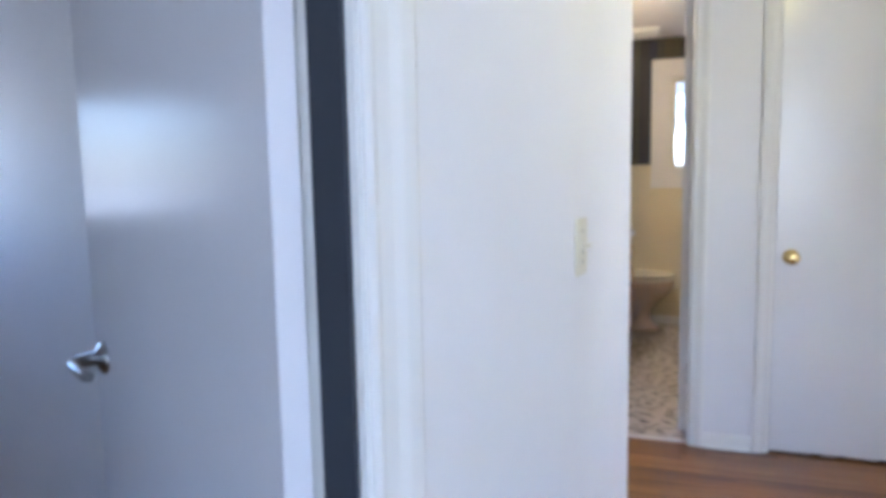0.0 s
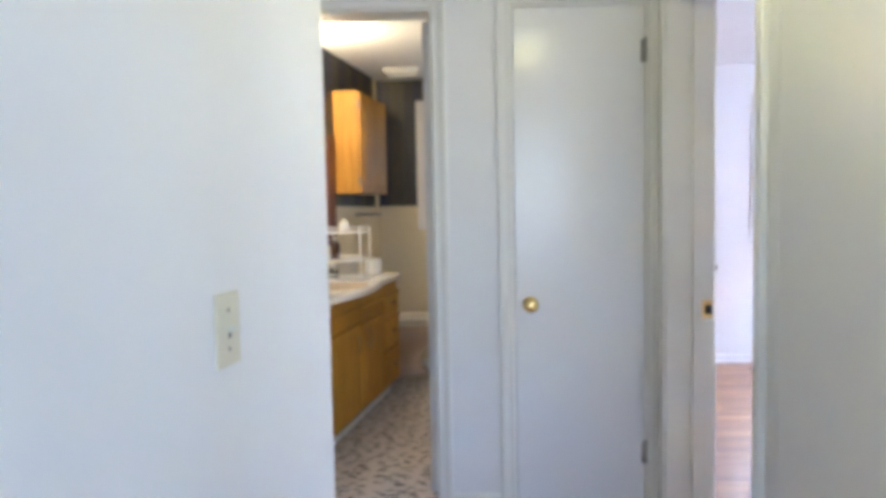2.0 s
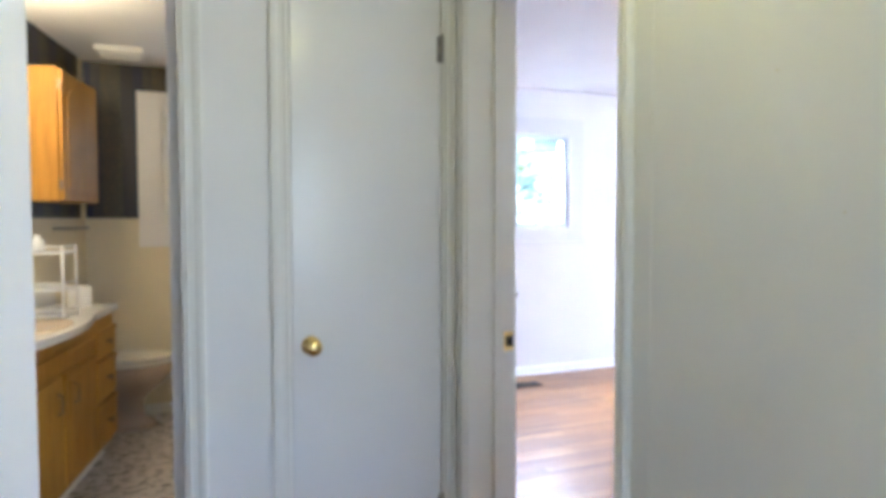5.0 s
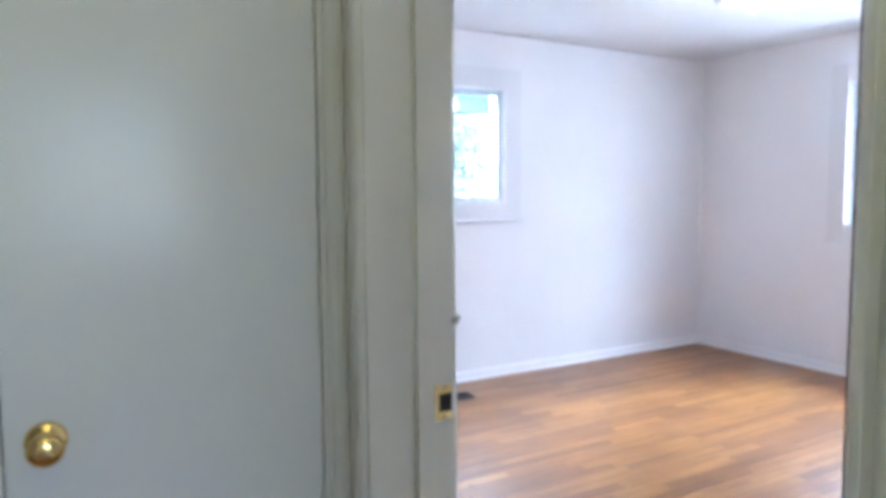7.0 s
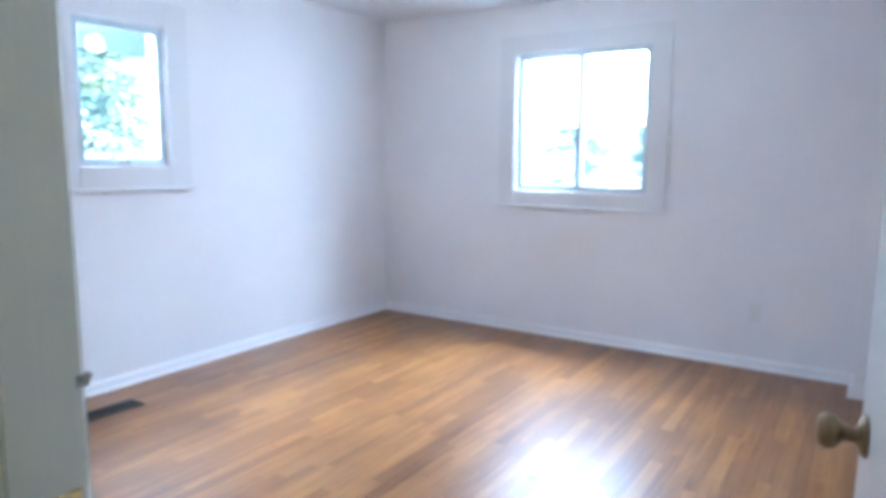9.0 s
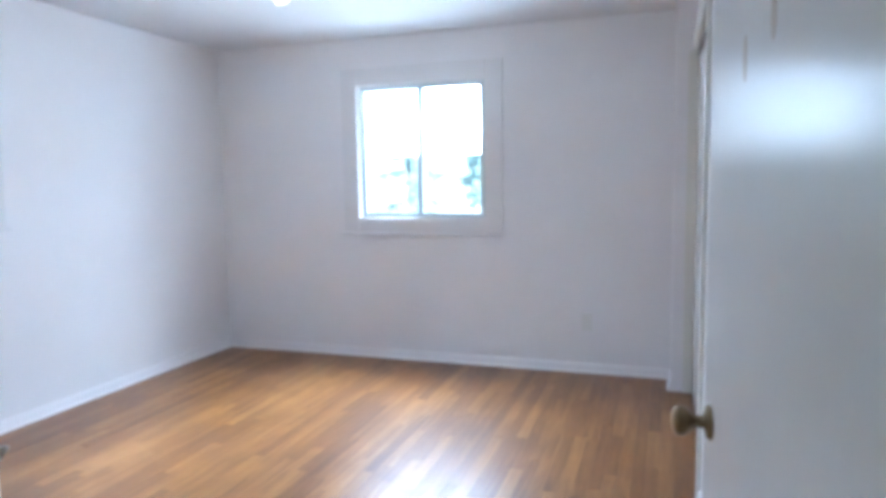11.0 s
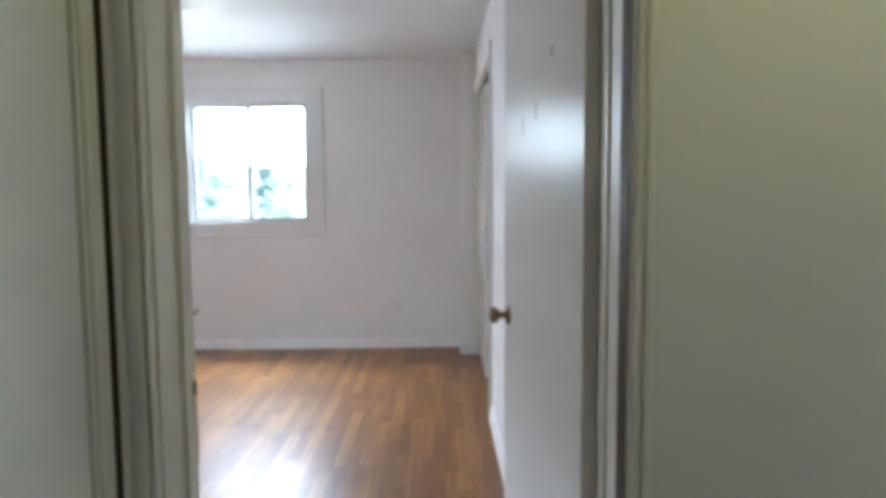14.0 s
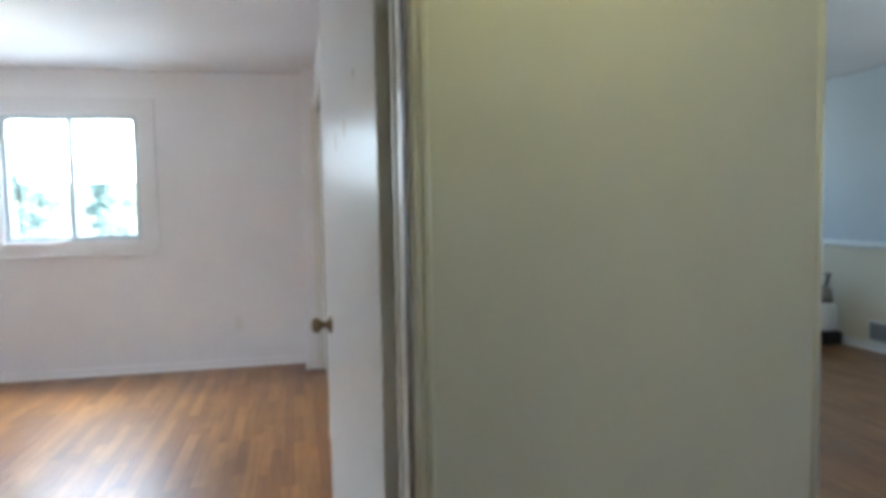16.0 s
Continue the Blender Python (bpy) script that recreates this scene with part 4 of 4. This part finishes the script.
def lofted(bm, rings):
    vs = [[bm.verts.new(p) for p in r] for r in rings]
    n = len(vs[0])
    for a, b in zip(vs, vs[1:]):
        for k in range(n):
            f = bm.faces.new((a[k], a[(k + 1) % n], b[(k + 1) % n], b[k]))
            f.smooth = True
    bm.faces.new(vs[0][::-1])
    bm.faces.new(vs[-1])


bm = bmesh.new()
lofted(bm, [oval(0.545, 0.17, 0.11, 0), oval(0.545, 0.155, 0.10, 0.03), oval(0.55, 0.095, 0.08, 0.07), oval(0.555, 0.085, 0.075, 0.16), oval(0.56, 0.125, 0.105, 0.21), oval(0.565, 0.20, 0.16, 0.27), oval(0.57, 0.232, 0.178, 0.33), oval(0.57, 0.24, 0.185, 0.37), oval(0.57, 0.235, 0.18, 0.385)])
part("bowl", bm, PORCELAIN, toilet)
bm = bmesh.new()
lofted(bm, [oval(0.57, 0.235, 0.182, 0.388), oval(0.57, 0.243, 0.188, 0.394), oval(0.57, 0.243, 0.188, 0.404), oval(0.57, 0.236, 0.182, 0.408)])
part("seat", bm, SEAT, toilet)
bm = bmesh.new()
lofted(bm, [oval(0.57, 0.225, 0.172, 0.408), oval(0.57, 0.225, 0.172, 0.416), oval(0.57, 0.246, 0.190, 0.419), oval(0.57, 0.242, 0.187, 0.434), oval(0.57, 0.20, 0.15, 0.440)])
part("lid", bm, SEAT, toilet)
part("tank", box_mesh((0.245, -0.22, 0.38), (0.36, 0.22, 0.70)), PORCELAIN, toilet, bevel=0.02)
part("tank_lid", box_mesh((0.238, -0.23, 0.702), (0.37, 0.23, 0.735)), PORCELAIN, toilet, bevel=0.01)
part("foot", box_mesh((0.30, -0.085, 0.20), (0.50, 0.085, 0.38)), PORCELAIN, toilet, bevel=0.03)

fan = thing("ceiling_vent", "square white exhaust fan grille on the bathroom ceiling", "ceiling vent", m=pose(-0.535, 5.13, 2.225))
bm = bmesh.new()
box(bm, (-0.125, -0.115, -0.03), (0.125, 0.115, 0))
part("frame", bm, WHITE_PLASTIC, fan, bevel=0.005)
for k in range(9):
    part("slat", box_mesh((-0.105, -0.100 + k * 0.024, -0.036), (0.105, -0.090 + k * 0.024, -0.0305)), WHITE_PLASTIC, fan)

vl = thing("vanity_light", "vanity light bar with frosted globes over the basin", "wall light", m=pose(XBW, 3.58, 2.05))
part("bar", box_mesh((0.004, -0.30, -0.05), (0.035, 0.30, 0.05)), NICKEL, vl, bevel=0.004)
for k in range(3):
    bm = bmesh.new()
    bmesh.ops.create_uvsphere(bm, u_segments=20, v_segments=12, radius=0.055, matrix=Matrix.Translation((0.085, -0.2 + 0.2 * k, 0)))
    for f in bm.faces:
        f.smooth = True
    g = part("globe", bm, GLOBE, vl, "glowing frosted globe")
    g.visible_shadow = False

for ob in list(scene.objects):
    if ob.name in ("vanity", "countertop", "faucet", "wire_rack", "tissue_roll", "wall_cabinet", "towel_bar", "vanity_light", "wall_mirror", "bottle", "bottle.001", "bottle.002"):
        ob.matrix_basis = TURN @ ob.matrix_basis

# ---- far room ----
grille = thing("wall_register", "white louvred return-air register low on the wall", "wall vent", m=pose(3.62, -2.35, 0.16))
part("frame", box_mesh((-0.20, 0, -0.09), (0.20, 0.012, 0.09)), TRIM, grille, bevel=0.003)
part("backing", box_mesh((-0.175, 0.0125, -0.07), (0.175, 0.0135, 0.07)), STEEL, grille)
for k in range(9):
    part("slat", box_mesh((-0.175, 0.014, -0.068 + k * 0.0155), (0.175, 0.020, -0.062 + k * 0.0155)), STEEL, grille)
can = thing("vacuum_cleaner", "small upright grey and white vacuum cleaner on the floor", "vacuum cleaner", m=pose(4.13, -2.18, 0))
bm = bmesh.new()
box(bm, (-0.13, -0.10, 0.01), (0.13, 0.12, 0.12))
part("head", bm, BLACK, can, bevel=0.03)
bm = bmesh.new()
turned(bm, [(0, 0.12), (0.10, 0.12), (0.115, 0.16), (0.11, 0.32), (0.09, 0.36), (0, 0.36)], 24)
part("tank", bm, WHITE_PLASTIC, can)
bm = bmesh.new()
turned(bm, [(0, 0.36), (0.085, 0.36), (0.08, 0.46), (0.05, 0.50), (0, 0.50)], 24)
part("motor", bm, STEEL, can)
bm = bmesh.new()
tube(bm, [(0, -0.03, 0.48), (0.0, -0.05, 0.56), (0.03, -0.05, 0.60), (-0.03, -0.05, 0.60), (0, -0.05, 0.56)], 0.012)
part("handle", bm, BLACK, can)

# ---- outside ----
bm = bmesh.new()
bmesh.ops.create_grid(bm, x_segments=2, y_segments=2, size=400, matrix=Matrix.Translation((0, 0, -0.55)))
thing("ground", "pale sunlit gravel ground round the house", "ground", bm, TERRAIN, kind="structure")
bm = bmesh.new()
box(bm, (-1.5, YB + 0.16, CEIL - 0.02), (XB + 0.8, YB + 0.78, CEIL + 0.02))
box(bm, (-1.5, YB + 0.78, 1.885), (XB + 0.8, YB + 0.82, CEIL + 0.12))
thing("eave", "pale painted eave over the north windows", "eave", bm, SIDING, kind="structure")
# added out of view to shade the south windows from direct sun
thing("sun_block_south", "unseen eave added to keep the sun out of the south windows", "eave", box_mesh((-3.6, -3.8, CEIL + 0.0), (6.3, -2.5, CEIL + 0.06)), SIDING, kind="structure")


def conifer(x, y, h, spread, seed, material):
    """A spruce: tapered trunk, drooping limbs and many small needle sprays."""
    rng = random.Random(seed)
    t = thing("conifer_tree", "blue-green conifer tree outside the window", "tree", m=pose(x, y, -0.55), group="trees outside")
    bm = bmesh.new()
    turned(bm, [(0, 0), (0.035 * h / 3, 0), (0.02 * h / 3, h * 0.5), (0.004, h * 0.98), (0, h)], 10)
    part("trunk", bm, BARK, t)
    bm = bmesh.new()
    tips = []
    n = int(46 * h / 4)
    for i in range(n):
        f = i / n
        z = h * (0.08 + 0.88 * f)
        a = rng.uniform(0, 6.283)
        reach = spread * (1 - f) ** 0.8 * rng.uniform(0.6, 1.1) + 0.06
        end = Vector((math.cos(a) * reach, math.sin(a) * reach, z - reach * rng.uniform(0.0, 0.35)))
        tube(bm, [(0, 0, z), (end * 0.5 + Vector((0, 0, z * 0.5 + 0.02))), end], 0.008, 4)
        tips.append((Vector((0, 0, z)), end))
    part("limbs", bm, BARK, t)
    verts, faces = [], []
    for a, b in tips:
        for k in range(80 if spread > 2 else 42):
            u = rng.uniform(0.2, 1.0)
            p = a.lerp(b, u) + Vector((rng.gauss(0, 0.05), rng.gauss(0, 0.05), rng.gauss(-0.02, 0.05)))
            d = Vector((rng.gauss(0, 1), rng.gauss(0, 1), rng.gauss(-0.2, 0.5))).normalized() * rng.uniform(0.10, 0.26)
            s = d.cross(Vector((rng.gauss(0, 1), rng.gauss(0, 1), rng.gauss(0, 1)))).normalized() * 0.03
            i = len(verts)
            verts += [p - s, p + s, p + d]
            faces.append((i, i + 1, i + 2))
    me = bpy.data.meshes.new("crown")
    me.from_pydata(verts, [], faces)
    me.materials.append(material)
    c = new("crown", me)
    c.parent = t
    return t


conifer(13.5, 7.4, 3.6, 1.2, 3, NEEDLE_LIT)
conifer(14.2, 6.0, 3.0, 1.1, 8, NEEDLE_LIT)
conifer(15.5, 4.6, 2.9, 1.0, 5, NEEDLE_LIT)
for i, (x, y, h) in enumerate(((2.2, 10.5, 6.0), (4.2, 11.0, 6.5), (6.0, 12.5, 6.0), (0.3, 12.0, 6.5), (3.4, 14.5, 7.5))):
    conifer(x, y, h, 2.3, 20 + i, NEEDLE if i % 2 else LEAF)


# ---- floor boards, one by one ----
def board_mesh(length, width):
    e, d = 0.0003, 0.0002
    L, W = length / 2 - 0.0001, width / 2 - 0.0001
    v = [(sx * L, sy * W, -0.0115) for sx, sy in ((-1, -1), (1, -1), (1, 1), (-1, 1))]
    v += [(sx * L, sy * W, -d) for sx, sy in ((-1, -1), (1, -1), (1, 1), (-1, 1))]
    v += [(sx * (L - e), sy * (W - e), 0) for sx, sy in ((-1, -1), (1, -1), (1, 1), (-1, 1))]
    f = [(8, 9, 10, 11)]
    for i in range(4):
        j = (i + 1) % 4
        f += [(i, j, 4 + j, 4 + i), (4 + i, 4 + j, 8 + j, 8 + i)]
    return v, f


def lay_boards(parent, x0, x1, y0, y1, near, seed):
    """Oak strips along x; those inside near (x, x, y, y) are boards of their own, at most 300, the rest one mesh."""
    rng = random.Random(seed)
    width = 0.057
    kinds = {}
    verts, faces = [], []
    count = 0
    y = y0
    while y < y1 - 0.001:
        w = min(width, y1 - y)
        x = x0 - rng.uniform(0, 0.6)
        while x < x1 - 0.001:
            length = rng.choice((0.35, 0.45, 0.6, 0.75, 0.9, 1.2))
            a, b = max(x, x0), min(x + length, x1)
            x += length
            if b - a < 0.02:
                continue
            cx, cy = (a + b) / 2, y + w / 2
            if near[0] < cx < near[1] and near[2] < cy < near[3] and count < 300:
                key = (round(b - a, 3), round(w, 3))
                if key not in kinds:
                    me = bpy.data.meshes.new("board")
                    me.from_pydata(*board_mesh(*key)[:1], [], board_mesh(*key)[1])
                    me.materials.append(OAK_PARTS)
                    kinds[key] = me
                ob = new("board", kinds[key])
                ob.parent = parent
                ob.location = (cx, cy, rng.uniform(-0.0003, 0.0))
                ob.rotation_euler = (rng.uniform(-0.0035, 0.0035), rng.uniform(-0.0012, 0.0012), 0)
                count += 1
            else:
                v, f = board_mesh(b - a, w)
                i = len(verts)
                drop = rng.uniform(-0.0003, 0.0)
                verts += [(p[0] + cx, p[1] + cy, p[2] + drop) for p in v]
                faces += [tuple(i + k for k in q) for q in f]
        y += width
    if verts:
        me = bpy.data.meshes.new("far_boards")
        me.from_pydata(verts, [], faces)
        me.materials.append(OAK_STUFF)
        ob = new("far_boards", me)
        ob.parent = parent
        tagged(ob, kind="stuff")


lay_boards(floor_bedroom, XE2 - 0.085, XB, 1.93, YB, (0.7, 4.2, 2.0, 5.4), 4)
lay_boards(floor_hall, -1.6, XE2 - 0.085, -0.6, YN + 0.02, (-0.7, 0.8, 1.6, 3.1), 9)
lay_boards(floor_living, XE2 - 0.085, 5.6, -2.35, YL, (9, 9, 9, 9), 12)
